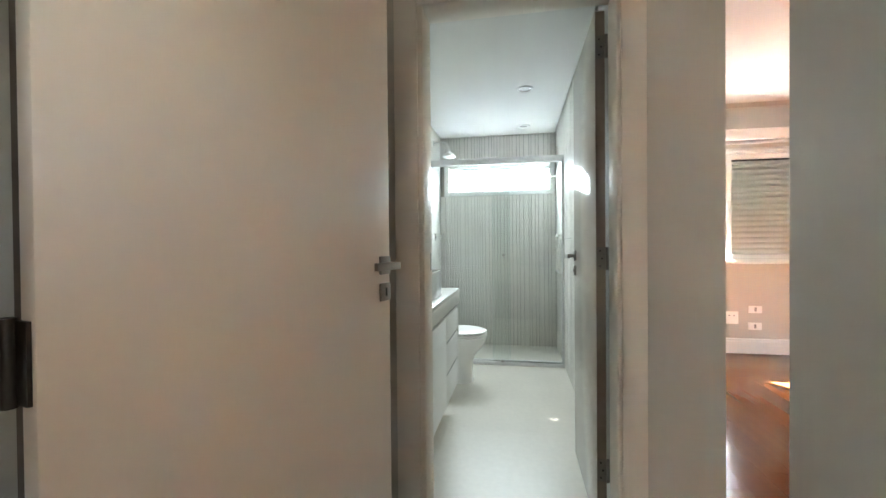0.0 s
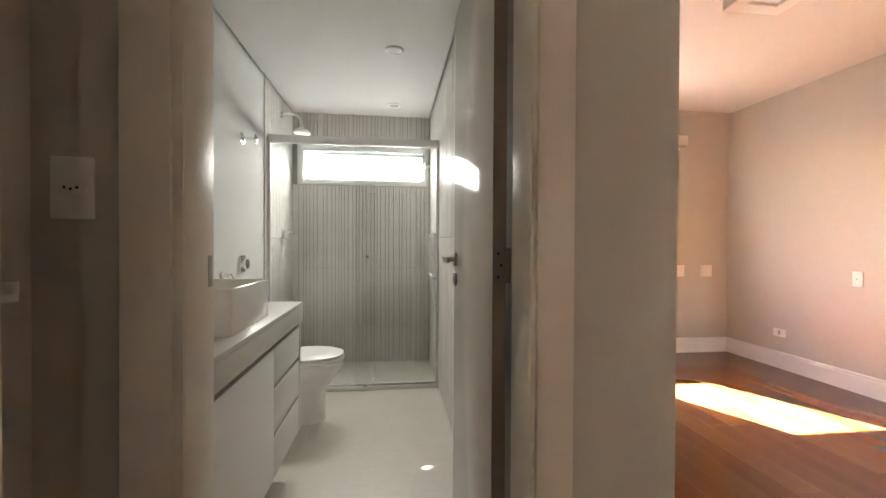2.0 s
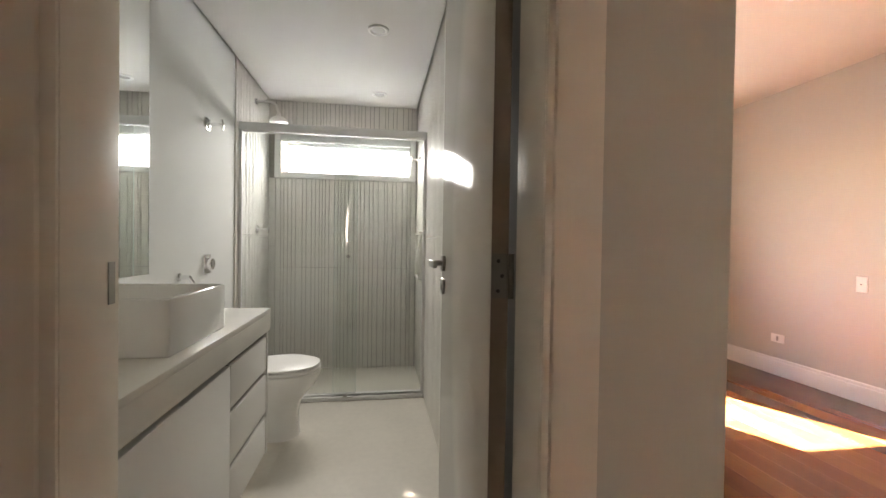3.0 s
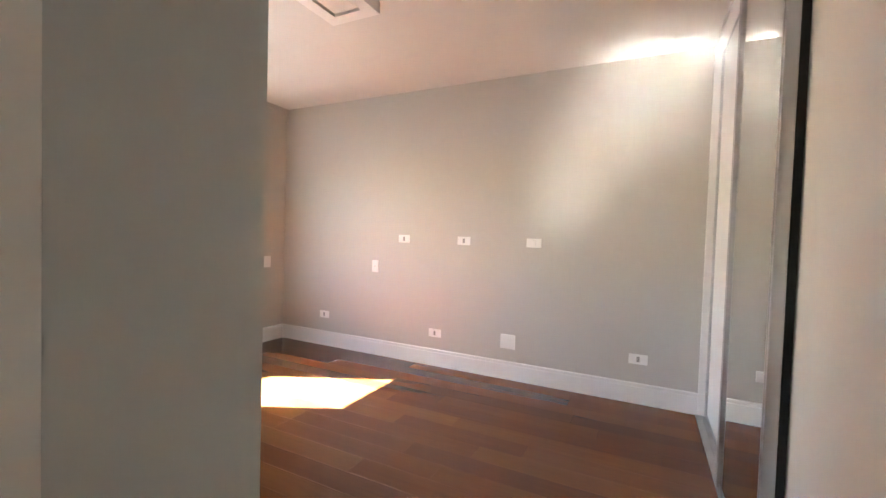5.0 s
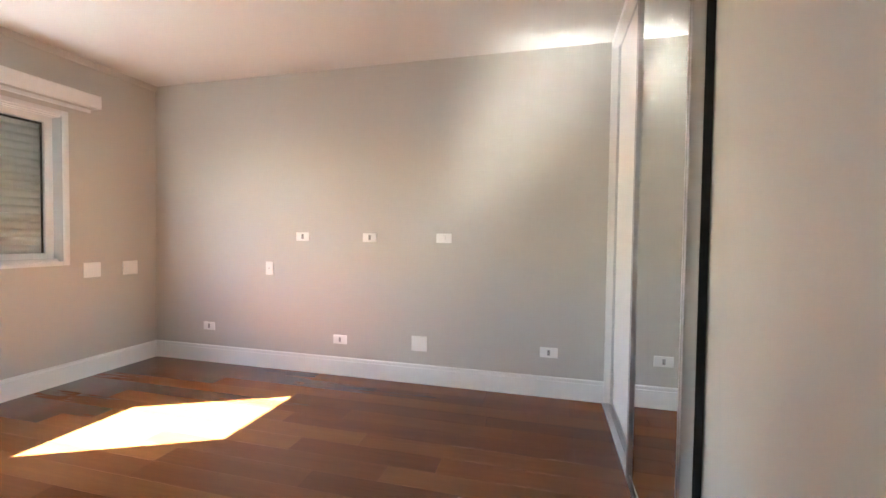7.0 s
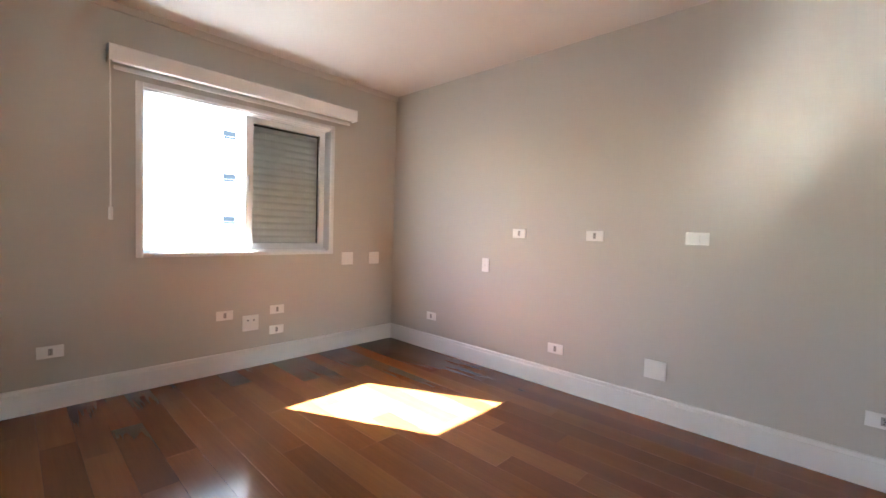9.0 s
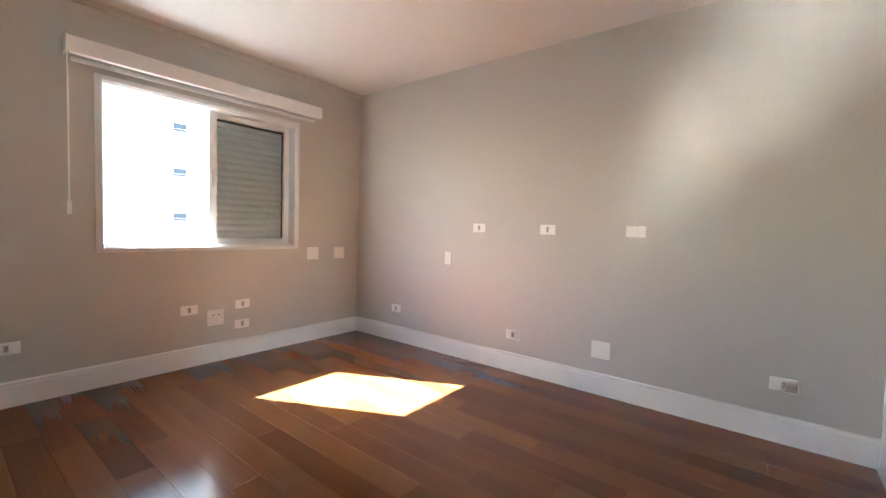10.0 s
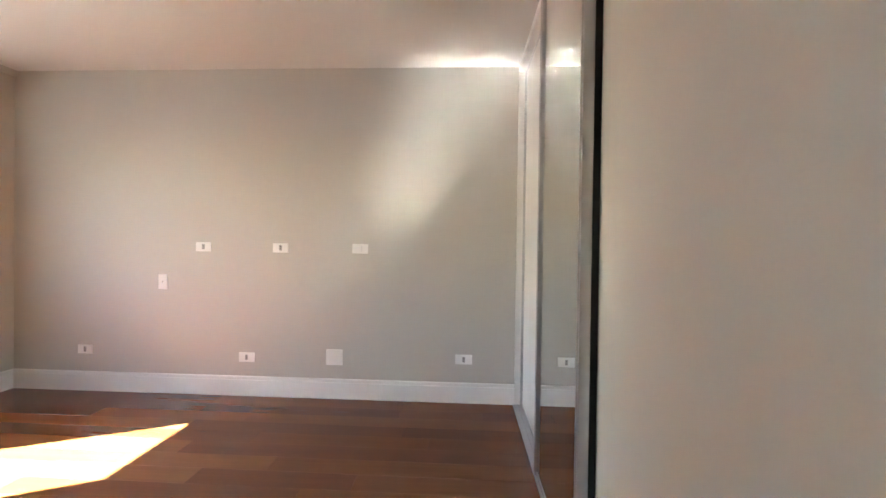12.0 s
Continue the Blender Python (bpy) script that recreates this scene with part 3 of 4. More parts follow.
part("end_cap", one(bx1, bx1 + 0.006, -0.096, -0.003, 2.21, 2.314, bevel=0.002), PLASTIC, blind)
cord = rod(bmesh.new(), (bx0 + 0.006, -0.060, 1.27), (bx0 + 0.006, -0.060, 2.22), 0.0050, sides=10)
part("chain", cord, PLASTIC, blind, "white bead chain")
part("chain_weight", one(bx0 - 0.006, bx0 + 0.018, -0.068, -0.052, 1.19, 1.275, bevel=0.005), LAMP_GLASS, blind, "clear chain weight")

# ---- bedroom ceiling lamp ----
lamp = base("ceiling_light", pose(-1.555, -2.065, H), label="square white ceiling light, switched off", category="ceiling light")
part("frame", boxes((-0.178, -0.098, -0.178, 0.178, -0.07, 0), (0.098, 0.178, -0.178, 0.178, -0.07, 0),
                    (-0.098, 0.098, -0.178, -0.098, -0.07, 0), (-0.098, 0.098, 0.098, 0.178, -0.07, 0)), LACQUER, lamp, "white square metal frame")
part("recess", one(-0.098, 0.098, -0.098, 0.098, -0.03, -0.004), SLOT_GREY, lamp)
part("diffuser", one(-0.085, 0.085, -0.085, 0.085, -0.062, -0.03, bevel=0.004), LAMP_GLASS, lamp, "opal square diffuser")

# ---- wardrobe ----
ward = base("wardrobe", label="built-in white wardrobe with sliding doors and one mirror door", category="wardrobe")
part("carcass", boxes((-3.15, 0, -4.72, -4.70, 0, H), (-3.15, -0.0, -4.70, -4.22, 0, 0.06), (-3.15, 0, -4.70, -4.22, H - 0.04, H)), PANEL, ward)
part("side_batten", one(-0.022, 0.0, -4.20, -4.098, 0.0, H, bevel=0.002), LACQUER, ward, "white side batten against the wall")
part("floor_track", boxes((-3.14, -0.022, -4.165, -4.085, 0.0, 0.006), (-3.14, -0.022, -4.128, -4.122, 0.006, 0.014), (-3.14, -0.022, -4.088, -4.085, 0.006, 0.010)), ALU, ward, "aluminium floor track")
part("top_track", boxes((-3.14, -0.022, -4.20, -4.098, H - 0.05, H)), LACQUER, ward)


def sliding_door(x0, x1, y, face, label, frame_w=0.038, proud=0.012):
    """A framed door whose panel lies at y and whose frame stands proud of it."""
    d = part("door", one(x0 + frame_w * 0.6, x1 - frame_w * 0.6, y - 0.018, y, 0.03, H - 0.055), face, ward, label)
    for a, b in ((x0, x0 + frame_w), (x1 - frame_w, x1)):
        f = part("stile", one(a, b, y - 0.026, y + proud, 0.014, H - 0.05, bevel=0.004), ALU, d)
        part("grip_groove", one((a + b) / 2 - 0.003, (a + b) / 2 + 0.003, y + proud - 0.001, y + proud + 0.0008, 0.02, H - 0.055), SLOT_GREY, d)
    part("rail", one(x0 + frame_w, x1 - frame_w, y - 0.02, y + 0.004, 0.014, 0.034), ALU, d)
    part("rail", one(x0 + frame_w, x1 - frame_w, y - 0.02, y + 0.004, H - 0.07, H - 0.05), ALU, d)
    return d


sliding_door(-1.00, -0.026, -4.152, LACQUER, "white sliding door in a grey aluminium frame")
mirror_door = sliding_door(-1.80, -0.975, -4.0975, MIRROR, "full-height mirror door in a grey aluminium frame")
part("brush_seal", one(-1.803, -1.786, -4.146, -4.125, 0.014, H - 0.05), BRUSH, mirror_door, "black brush seal")
part("door", one(-3.148, -1.75, -4.168, -4.150, 0.016, H - 0.052, bevel=0.003), PANEL, ward, "plain cream sliding door panel")

# ---- bathroom window ----
window_2 = base("window_2", label="low wide white bathroom window with frosted glass", category="window", kind="structure")
for nm, r in (("window_frame", (-4.549, VX0 + 0.02, -0.030, 0.0, 1.725, 2.108)), ("window_frame", (VX1 - 0.02, -3.295, -0.030, 0.0, 1.725, 2.108)),
              ("window_frame", (VX0 + 0.02, VX1 - 0.02, -0.030, 0.0, VZ1 - 0.03, 2.108)), ("window_sill", (VX0 + 0.02, VX1 - 0.02, -0.030, 0.0, 1.725, VZ0 + 0.02))):
    part(nm, one(*r, bevel=0.003), WIN_ALU, window_2)
sash2 = part("sash", boxes((VX0, VX0 + 0.06, 0.03, 0.06, VZ0, VZ1), (VX1 - 0.03, VX1, 0.03, 0.06, VZ0, VZ1),
                           (VX0 + 0.06, VX1 - 0.03, 0.03, 0.06, VZ1 - 0.05, VZ1), (VX0 + 0.06, VX1 - 0.03, 0.03, 0.06, VZ0, VZ0 + 0.03)), WIN_ALU, window_2)
p2 = part("pane", one(VX0 + 0.055, VX1 - 0.025, 0.043, 0.047, VZ0 + 0.025, VZ1 - 0.045), FROST, sash2, "frosted pane")
part("latch", one(-3.965, -3.945, 0.012, 0.03, VZ0 + 0.028, VZ0 + 0.06, bevel=0.003), ALU, sash2)

# ---- vanity ----
CF = -4.119
vanity = base("vanity_cabinet", label="white wall-hung vanity cabinet with handle grooves", category="cabinet")
part("body", boxes((BW, CF - 0.035, BS, -1.865, 0.175, 0.70), (BW, CF - 0.06, BS, -1.865, 0.70, 0.745)), PANEL, vanity)
part("end_panel", one(BW, CF - 0.008, -1.865, -1.85, 0.172, 0.745, bevel=0.001), LACQUER, vanity)
for z0, z1 in ((0.178, 0.345), (0.368, 0.542), (0.565, 0.718)):
    d = part("drawer", one(CF - 0.033, CF - 0.012, -2.323, -1.868, z0, z1, bevel=0.002), LACQUER, vanity)
    part("handle_groove", one(CF - 0.033, CF - 0.020, -2.323, -1.868, z1, z1 + 0.004), SLOT_GREY, d)
for y0, y1 in ((-3.088, -2.327),):
    part("door", one(CF - 0.033, CF - 0.012, y0, y1, 0.178, 0.718, bevel=0.002), LACQUER, vanity)
countertop = base("countertop", label="thick cream quartz countertop on the vanity", category="countertop")
part("slab", one(BW, CF, BS, -1.84, 0.826, 0.847, bevel=0.002), STONE, countertop)
part("front_apron", one(CF - 0.02, CF - 0.0005, BS, -1.8405, 0.745, 0.826, bevel=0.0015), STONE, countertop)
part("end_apron", one(BW, CF - 0.02, -1.862, -1.8405, 0.745, 0.826, bevel=0.0015), STONE, countertop)


def vessel_sink():
    """Square ceramic bowl with a sunk basin."""
    x0, x1, y0, y1, z0, z1 = -4.55, -4.166, -2.682, -2.283, 0.847, 1.005
    bm = one(x0, x1, y0, y1, z0, z1)
    top = max(bm.faces, key=lambda f: f.calc_center_median().z)
    bmesh.ops.inset_region(bm, faces=[top], thickness=0.014)
    down = bmesh.ops.extrude_face_region(bm, geom=[top])
    vs = [g for g in down["geom"] if isinstance(g, bmesh.types.BMVert)]
    bmesh.ops.delete(bm, geom=[top], context="FACES")
    c = Vector(((x0 + x1) / 2, (y0 + y1) / 2, 0))
    for v in vs:
        v.co = Vector((c.x + (v.co.x - c.x) * 0.86, c.y + (v.co.y - c.y) * 0.86, z1 - 0.12))
    bmesh.ops.bevel(bm, geom=list(bm.edges), offset=0.006, segments=3, affect="EDGES", profile=0.5)
    sink = base("vessel_sink", label="square white ceramic vessel sink on the countertop", category="sink")
    part("basin", bm, CERAMIC, sink)
    part("drain", rod(bmesh.new(), (c.x, c.y, z1 - 0.121), (c.x, c.y, z1 - 0.114), 0.022, sides=24, bevel=0.001), CHROME, sink, "chrome drain")


vessel_sink()
wall_mirror = base("wall_mirror", label="frameless mirror above the vanity", category="mirror")
part("glass", one(BW + 0.001, BW + 0.006, BS + 0.002, -1.915, 1.01, 2.35), MIRROR, wall_mirror)
part("edge", one(BW + 0.001, BW + 0.0065, -1.915, -1.912, 1.01, 2.35), WIN_ALU, wall_mirror)


def cross_valve(m, label, reach=0.07):
    """Wall valve: round flange, stem and cross handle; stands out along +z of its pose."""
    v = base("shower_valve", m, label=label, category="valve")
    part("flange", lathe([(0.0, 0), (0.028, 0), (0.028, 0.006), (0.022, 0.012), (0.012, 0.016), (0.0, 0.016)][1:-1], 28), CHROME, v)
    part("back_plate", one(-0.033, 0.033, -0.033, 0.033, 0.0, 0.005, bevel=0.0015), CHROME, v)
    part("stem", rod(bmesh.new(), (0, 0, 0.01), (0, 0, reach), 0.010, sides=18), CHROME, v)
    bm = bmesh.new()
    for a in (0, math.pi / 2):
        d = Vector((math.cos(a + 0.3), math.sin(a + 0.3), 0)) * 0.033
        rod(bm, (-d.x, -d.y, reach - 0.004), (d.x, d.y, reach - 0.004), 0.0065, sides=12, bevel=0.002)
    rod(bm, (0, 0, reach - 0.014), (0, 0, reach + 0.006), 0.013, sides=20, bevel=0.002)
    part("cross_handle", bm, CHROME, v)
    return v


FROM_WEST = Matrix(((0, 0, 1, 0), (1, 0, 0, 0), (0, 1, 0, 0), (0, 0, 0, 1)))
FROM_EAST = Matrix(((0, 0, -1, 0), (-1, 0, 0, 0), (0, 1, 0, 0), (0, 0, 0, 1)))
cross_valve(Matrix.Translation((BW, -1.30, 1.83)) @ FROM_WEST, "chrome stop valve with cross handle above the toilet", 0.085)
cross_valve(Matrix.Translation((BW + 0.012, -0.36, 1.252)) @ FROM_WEST, "chrome shower valve with cross handle", 0.09)
cross_valve(Matrix.Translation((BE - 0.012, -0.42, 1.855)) @ FROM_EAST, "chrome stop valve with cross handle in the shower", 0.085)

flush = base("flush_valve", Matrix.Translation((BW, -1.31, 1.022)) @ FROM_WEST, label="square chrome flush valve on the wall", category="flush valve")
part("plate", one(-0.045, 0.045, -0.055, 0.055, 0, 0.012, bevel=0.004), CHROME, flush)
part("button", rod(bmesh.new(), (0.0, 0, 0.01), (0.0, 0, 0.04), 0.034, sides=30, bevel=0.004), CHROME, flush)
bib = base("wall_spout", Matrix.Translation((BW, -1.64, 0.972)) @ FROM_WEST, label="small chrome spout on the wall", category="tap")
part("flange", rod(bmesh.new(), (0, 0, 0), (0, 0, 0.008), 0.022, sides=24, bevel=0.002), CHROME, bib)
bm = rod(bmesh.new(), (0, 0, 0.006), (0, 0, 0.055), 0.011, sides=18)
rod(bm, (0, 0.002, 0.050), (0.02, -0.030, 0.062), 0.011, 0.009, sides=18)
part("spout", bm, CHROME, bib)


def tube(points, r, sides=14):
    """A bent pipe along points."""
    cu = bpy.data.curves.new("pipe", "CURVE")
    cu.dimensions, cu.bevel_depth, cu.bevel_resolution, cu.use_fill_caps = "3D", r, 4, True
    sp = cu.splines.new("NURBS")
    sp.points.add(len(points) - 1)
    for p, q in zip(sp.points, points):
        p.co = (*q, 1)
    sp.use_endpoint_u, sp.order_u = True, 3
    ob = bpy.data.objects.new("pipe", cu)
    me = bpy.data.meshes.new_from_object(ob)
    bm = bmesh.new()
    bm.from_mesh(me)
    bpy.data.objects.remove(ob)
    bpy.data.meshes.remove(me)
    bpy.data.curves.remove(cu)
    return bm


shower = base("overhead_shower", label="white overhead shower on a curved arm", category="shower")
SY = -0.43
part("flange", rod(bmesh.new(), (BW + 0.012, SY, 2.252), (BW + 0.022, SY, 2.252), 0.026, sides=24, bevel=0.002), CHROME, shower)
part("arm", tube([(BW + 0.015, SY, 2.252), (BW + 0.10, SY, 2.262), (BW + 0.155, SY, 2.25), (BW + 0.18, SY, 2.21), (BW + 0.187, SY, 2.16)], 0.010), PLASTIC, shower)
part("rose", lathe([(0.062, 2.095), (0.070, 2.100), (0.070, 2.112), (0.045, 2.135), (0.018, 2.150), (0.015, 2.175)], 32), PLASTIC, shower, "round white shower rose", Matrix.Translation((BW + 0.187, SY, 0)))

# ---- toilet ----
toilet = base("toilet", pose(-4.165, -1.295, 0), label="white ceramic toilet with a closed lid", category="toilet")
TS = 44


def oval(cx, a_front, a_back, b, z):
    pts = []
    for i in range(TS):
        t = 2 * math.pi * i / TS
        c, s = math.cos(t), math.sin(t)
        pts.append((cx + (a_front if c > 0 else a_back) * c, b * math.copysign(abs(s) ** 0.9, s), z))
    return pts


def loft(rings):
    bm = bmesh.new()
    rs = [[bm.verts.new(p) for p in r] for r in rings]
    for p, q in zip(rs, rs[1:]):
        for i in range(TS):
            bm.faces.new((p[i], p[(i + 1) % TS], q[(i + 1) % TS], q[i]))
    bm.faces.new(rs[0][::-1])
    bm.faces.new(rs[-1])
    return bm


part("bowl", loft([oval(-0.02, 0.106, 0.24, 0.108, 0.0), oval(-0.02, 0.103, 0.24, 0.105, 0.012), oval(-0.02, 0.100, 0.24, 0.102, 0.03), oval(-0.02, 0.097, 0.24, 0.100, 0.15), oval(-0.02, 0.108, 0.25, 0.106, 0.20),
                   oval(-0.03, 0.15, 0.27, 0.13, 0.25), oval(-0.02, 0.195, 0.30, 0.165, 0.31), oval(-0.02, 0.215, 0.32, 0.18, 0.36), oval(-0.02, 0.220, 0.32, 0.183, 0.385), oval(-0.02, 0.214, 0.31, 0.176, 0.392)]), CERAMIC, toilet)
part("seat", loft([oval(-0.02, 0.214, 0.20, 0.178, 0.394), oval(-0.02, 0.222, 0.20, 0.186, 0.400), oval(-0.02, 0.222, 0.20, 0.186, 0.408), oval(-0.02, 0.216, 0.20, 0.180, 0.414)]), PLASTIC, toilet)
part("lid", loft([oval(-0.02, 0.212, 0.20, 0.176, 0.418), oval(-0.02, 0.218, 0.20, 0.182, 0.423), oval(-0.02, 0.216, 0.20, 0.180, 0.431), oval(-0.02, 0.18, 0.17, 0.15, 0.442), oval(-0.02, 0.09, 0.09, 0.07, 0.446)]), PLASTIC, toilet)
part("seat_hinge", rod(bmesh.new(), (-0.205, -0.09, 0.412), (-0.205, 0.09, 0.412), 0.011, sides=14), PLASTIC, toilet)

# ---- shower enclosure ----
GY = -0.785
screen = base("shower_screen", label="clear glass shower screen with a white rail", category="shower screen")
part("top_rail", one(BW + 0.013, BE - 0.013, GY - 0.022, GY + 0.022, 1.93, 1.99, bevel=0.004), WIN_ALU, screen)
part("bottom_rail", boxes((BW + 0.013, BE - 0.013, GY - 0.028, GY - 0.008, 0.0, 0.030), (BW + 0.013, BE - 0.013, GY - 0.008, GY + 0.028, 0.0, 0.045), bevel=0.003), WIN_ALU, screen)
part("wall_profile", one(BW + 0.013, BW + 0.032, GY - 0.014, GY + 0.014, 0.045, 1.93), WIN_ALU, screen)
part("wall_profile", one(BE - 0.032, BE - 0.013, GY - 0.014, GY + 0.014, 0.045, 1.93), WIN_ALU, screen)
fixed = part("fixed_pane", one(BW + 0.03, -3.782, GY + 0.008, GY + 0.016, 0.046, 1.931), SHOWER_GLASS, screen, "fixed clear pane")
slide = part("sliding_pane", one(-3.942, BE - 0.03, GY - 0.016, GY - 0.008, 0.032, 1.931), SHOWER_GLASS, screen, "sliding clear pane")
for g in (fixed, slide):
    g.visible_shadow = False
bm = rod(bmesh.new(), (-3.843, GY - 0.04, 1.055), (-3.843, GY - 0.016, 1.055), 0.013, sides=20, bevel=0.002)
part("edge", one(-3.9435, -3.942, GY - 0.016, GY - 0.008, 0.032, 1.931), GLASS_EDGE, slide, "polished glass edge")
part("edge", one(-3.782, -3.7805, GY + 0.008, GY + 0.016, 0.046, 1.931), GLASS_EDGE, fixed, "polished glass edge")
part("knob", bm, CHROME, slide, "small chrome knob")
part("guide", one(-3.87, -3.84, GY - 0.036, GY - 0.012, 0.030, 0.050, bevel=0.003), SLOT_GREY, screen)

# shower niche frame on the east wall
niche = base("shower_niche", label="cream stone niche frame in the shower wall", category="niche")
nx = BE - 0.012
part("backing", one(nx - 0.004, nx, -0.60, -0.32, 0.89, 1.23), STONE, niche)
part("shelf", one(nx - 0.035, nx, -0.62, -0.30, 0.865, 0.89, bevel=0.002), STONE, niche)
part("top", one(nx - 0.035, nx, -0.62, -0.30, 1.23, 1.255, bevel=0.002), STONE, niche)
part("side", one(nx - 0.035, nx, -0.62, -0.60, 0.89, 1.23, bevel=0.002), STONE, niche)
part("side", one(nx - 0.035, nx, -0.32, -0.30, 0.89, 1.23, bevel=0.002), STONE, niche)

# bathroom downlights
def downlight(x, y):
    d = base("downlight", pose(x, y, BC), label="round white recessed downlight, switched off", category="downlight", group="bathroom downlights")
    ring = bmesh.new()
    prof = [(0.040, 0.004), (0.040, -0.004), (0.050, -0.010), (0.062, -0.006), (0.062, 0.0)]
    rs = [[ring.verts.new((r * math.cos(2 * math.pi * i / 36), r * math.sin(2 * math.pi * i / 36), z)) for i in range(36)] for r, z in prof]
    for p, q in zip(rs, rs[1:]):
        for i in range(36):
            ring.faces.new((p[i], p[(i + 1) % 36], q[(i + 1) % 36], q[i]))
    part("ring", ring, LACQUER, d)
    part("lens", rod(bmesh.new(), (0, 0, -0.001), (0, 0, -0.004), 0.041, sides=30), SLOT_GREY, d, "grey lamp face")


downlight(-3.640, -1.417)
downlight(-3.637, -0.362)

# ---- outside ----
ground = setting("ground", boxes((-300, 300, -200, 400, -12.5, -12.0)), GROUND, "pale paved ground far below the window", "ground")
tower = base("apartment_building", pose(0, 25.4, -12.0), label="tall white apartment building across the way", category="building")
part("wall", one(2.75, 8.05, 0.0, 12.0, 0, 36.0), FACADE, tower, "white rendered front")
part("wall", one(-1.5, 2.74, 1.6, 12.0, 0, 36.0), FACADE_GREY, tower, "grey rendered recess")
part("wall", one(8.06, 13.0, 1.6, 12.0, 0, 36.0), FACADE_GREY, tower, "grey rendered recess")
part("roof", boxes((-1.7, 13.2, -0.2, 12.2, 36.0, 36.35)), FACADE, tower)
for k in range(-3, 6):
    zc = 12.0 + 1.43 + 2.77 * k
    w = part("window", boxes((6.68, 7.52, -0.02, 0.0, zc - 0.29, zc - 0.25), (6.68, 7.52, -0.02, 0.0, zc + 0.25, zc + 0.29),
                             (6.68, 6.72, -0.02, 0.0, zc - 0.25, zc + 0.25), (7.48, 7.52, -0.02, 0.0, zc - 0.25, zc + 0.25)), WIN_ALU, tower)
    part("pane", one(6.72, 7.48, -0.012, -0.004, zc - 0.25, zc + 0.25), BLUE_PANE, w)
    part("bar", one(6.72, 7.48, -0.018, -0.012, zc - 0.10, zc - 0.085), WIN_ALU, w)

# ---- bathroom floor and fluted tiles ----
floor_bath = setting("floor_bath", boxes((BW, BE, BS, 0, -0.06, -0.012)), TILE_JOINT, "beige porcelain tiled bathroom floor", "floor")
tile_mesh = {}
TW, TL = 0.90, 0.90
for ix in range(2):
    for iy in range(4):
        x0, x1 = max(BW, BW + 0.46 + TW * (ix - 1)) + 0.0002, min(BE, BW + 0.46 + TW * ix) - 0.0002
        y0, y1 = max(BS, BS + TL * iy) + 0.0002, min(0, BS + TL * (iy + 1)) - 0.0002
        if x1 - x0 > 0.02 and y1 - y0 > 0.02:
            ob = part("tile", one(x0, x1, y0, y1, -0.012, 0.0, bevel=0.0003, seg=1), TILE_FLOOR, floor_bath)
rng = random.Random(7)
flute_meshes = {}


def flute(parent, axis, at, face, z0, z1, w):
    """One tile strip, w wide, standing 10 mm off its wall."""
    key = (axis, round(w, 4), round(z1 - z0, 3))
    if key not in flute_meshes:
        bm = one(-w / 2 + 0.0022, w / 2 - 0.0022, -0.011, 0.0, 0.0012, z1 - z0 - 0.0012, bevel=0.0028, seg=1)
        flute_meshes[key] = mesh_of("tile_strip", bm, FLUTE)
    ob = new("tile_strip", flute_meshes[key])
    ob.parent = parent
    if axis == "north":
        ob.matrix_basis = pose(at, 0, z0)
    elif axis == "east":
        ob.matrix_basis = pose(face, at, z0, 0, 0, -90)
    else:
        ob.matrix_basis = pose(face, at, z0, 0, 0, 90)


def flute_run(parent, axis, lo, hi, face, rows_of):
    widths = (0.034, 0.046, 0.058, 0.026)
    a = lo
    while a < hi - 0.004:
        w = min(rng.choice(widths), hi - a)
        for z0, z1 in rows_of(a, a + w):
            flute(parent, axis, a + w / 2, face, z0, z1, w)
        a += w


flute_run(wall_bath_north, "north", BW + 0.011, BE - 0.011, 0, lambda a, b: ((0, 0.923), (0.923, 1.723), (2.110, BC + 0.09)) if b > -4.549 and a < -3.295 else ((0, 0.923), (0.923, BC + 0.09)))
flute_run(wall_bath_east, "east", -2.42, 0.0, BE, lambda a, b: ((0, 1.2), (1.2, BC + 0.09)))
flute_run(wall_bath_west, "west", -0.855, 0.0, BW, lambda a, b: ((0, 1.2), (1.2, BC + 0.09)))

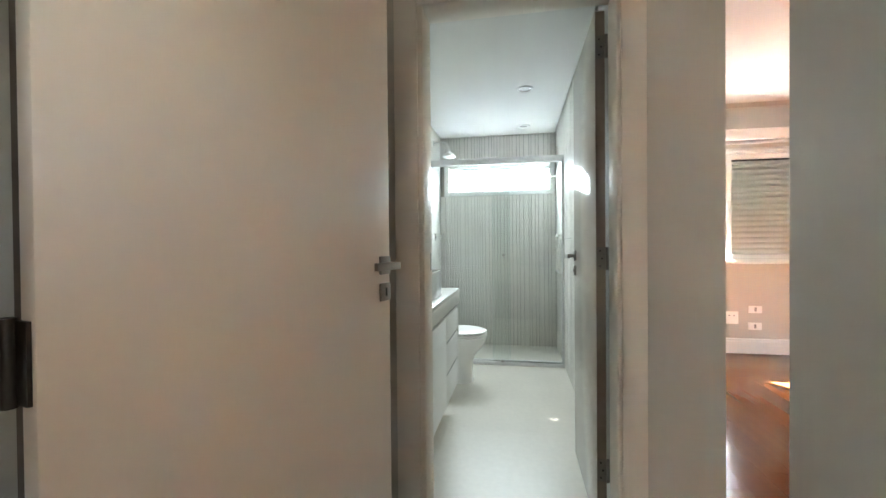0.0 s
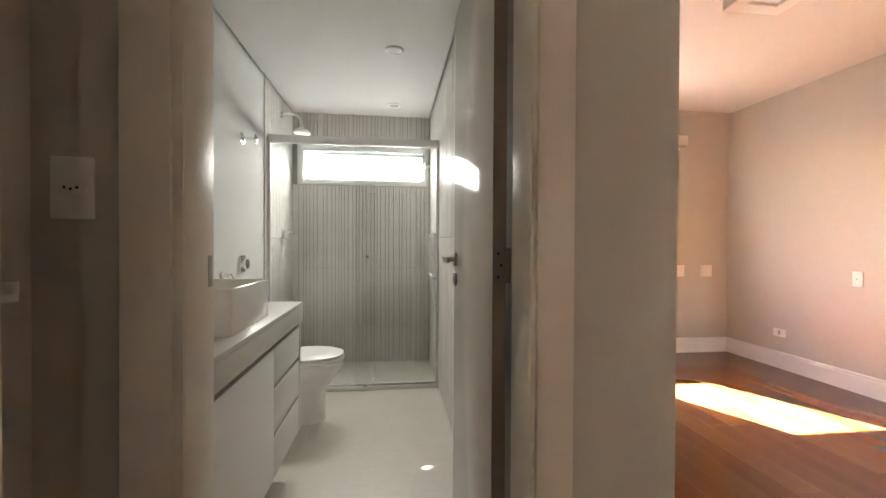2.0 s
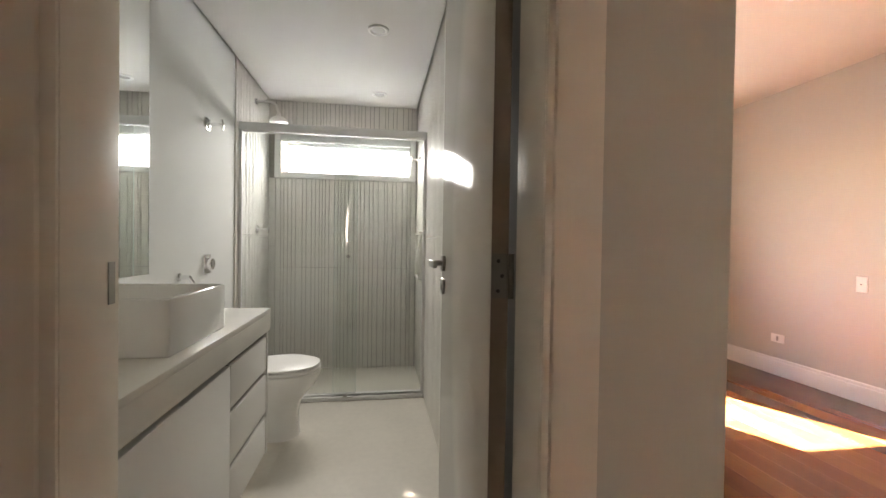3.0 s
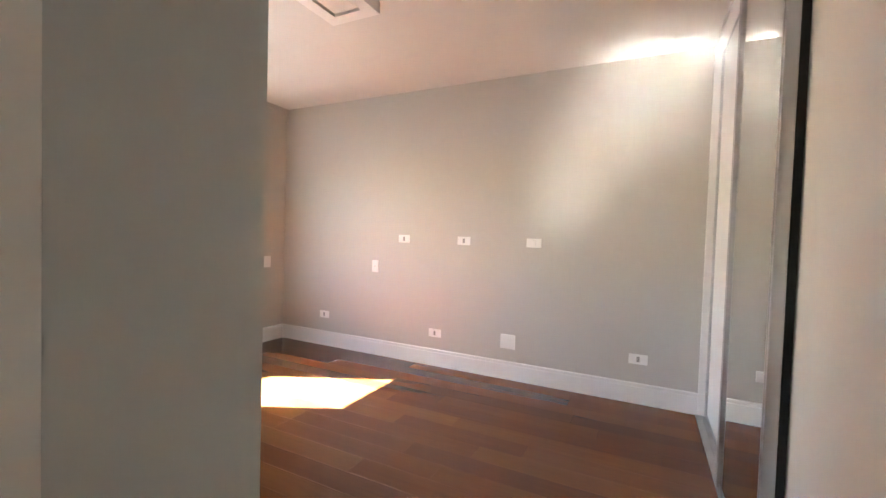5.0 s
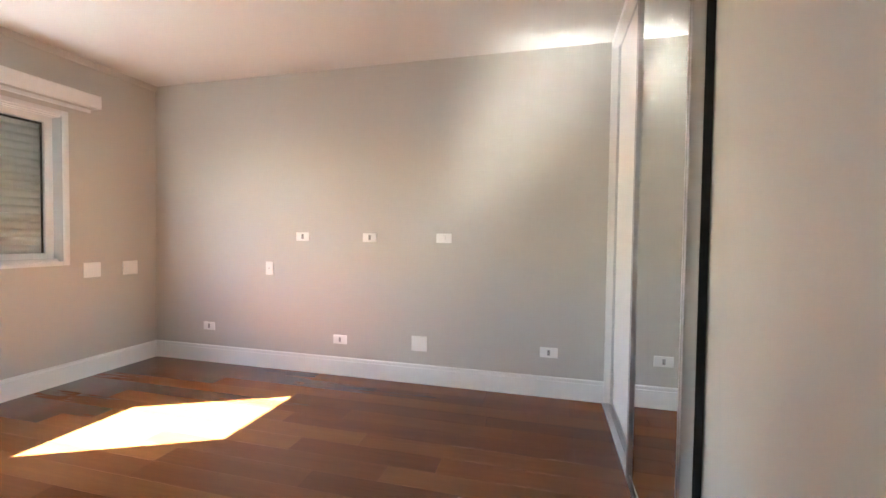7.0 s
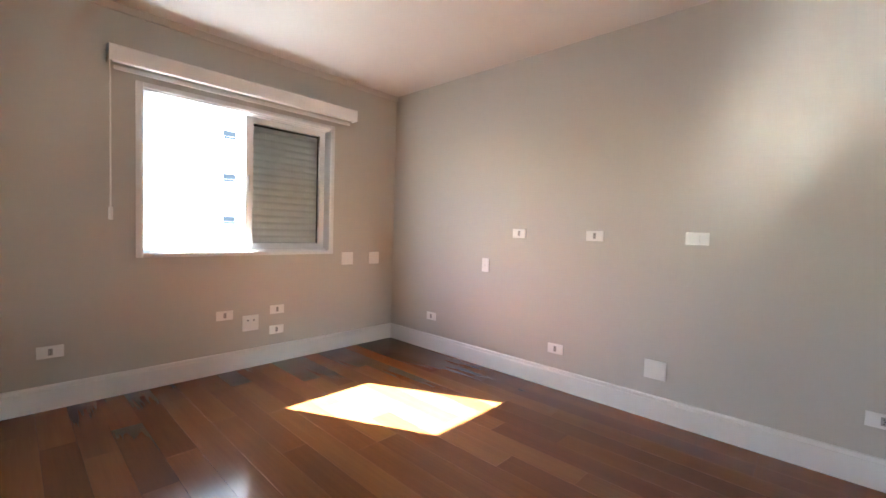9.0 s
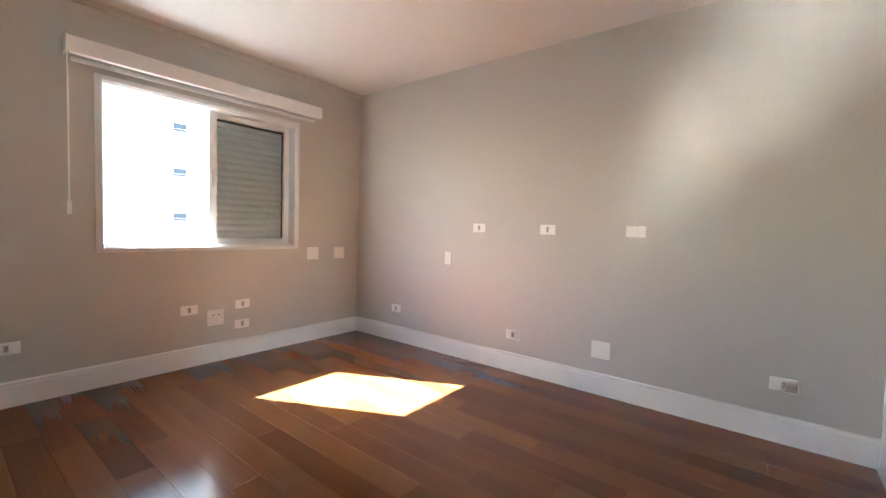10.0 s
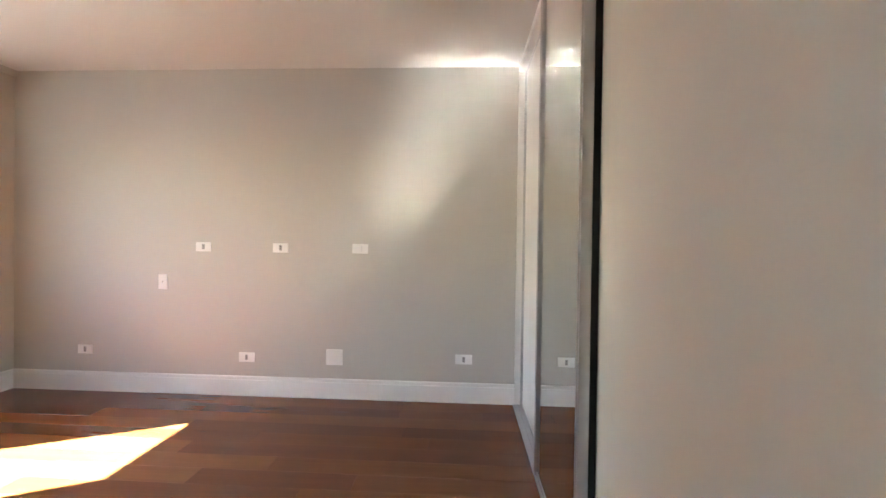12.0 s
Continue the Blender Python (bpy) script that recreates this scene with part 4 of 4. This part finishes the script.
# ---- plank floor ----
floor = setting("floor", boxes((RW, 0, -4.72, 0, -0.06, -0.014), (-3.15, RW, -4.72, HN, -0.06, -0.014), (-5.8, -3.15, -9.3, HN, -0.06, -0.014)), SUBFLOOR, "polished reddish-brown hardwood plank floor", "floor")
PLW = 0.145
plank_meshes = {}
LENGTHS = (0.60, 0.85, 1.10, 1.45, 1.80)


def plank_mesh(length, wood):
    key = (length, wood.name)
    if key not in plank_meshes:
        bm = bmesh.new()
        w, l = PLW / 2 - 0.0005, length / 2 - 0.0005
        c = 0.0001
        lo = [bm.verts.new((sx * w, sy * l, -0.014)) for sx, sy in ((-1, -1), (1, -1), (1, 1), (-1, 1))]
        mid = [bm.verts.new((sx * w, sy * l, -c)) for sx, sy in ((-1, -1), (1, -1), (1, 1), (-1, 1))]
        top = [bm.verts.new((sx * (w - c), sy * (l - c), 0)) for sx, sy in ((-1, -1), (1, -1), (1, 1), (-1, 1))]
        for p, q in ((lo, mid), (mid, top)):
            for i in range(4):
                bm.faces.new((p[i], p[(i + 1) % 4], q[(i + 1) % 4], q[i]))
        bm.faces.new(top)
        plank_meshes[key] = mesh_of("plank", bm, wood, smooth=False)
    return plank_meshes[key]


rng = random.Random(21)
x = 0.11 - PLW / 2
row = 0
while x > -4.40:
    south = -4.72 if x > -3.15 else -9.3
    north = 0.0 if x > RW else HN
    # two rows with dark boards: one along the east wall, one by the window
    fixed_row = {4: (0.62, 1.25, 1.45, 1.40), 17: (0.58, 0.78, 1.10, 0.85)}.get(row)
    dark_ones = {4: (2, 3), 17: (1,)}.get(row, ())
    y = north
    k = 0
    while y > south + 0.02:
        ln = rng.choice((0.35, 0.60, 0.85, 1.10) if k == 0 else LENGTHS)
        if fixed_row and k < len(fixed_row):
            ln = fixed_row[k]
        ln = round(min(ln, y - south), 3)
        dark = k in dark_ones or (not fixed_row and rng.random() < 0.03)
        ob = new("plank", plank_mesh(ln, PLANK_DARK if dark else PLANK))
        ob.parent = floor
        ob.location = (x, y - ln / 2, rng.uniform(-0.0001, 0.0))
        y -= ln
        k += 1
    x -= PLW
    row += 1
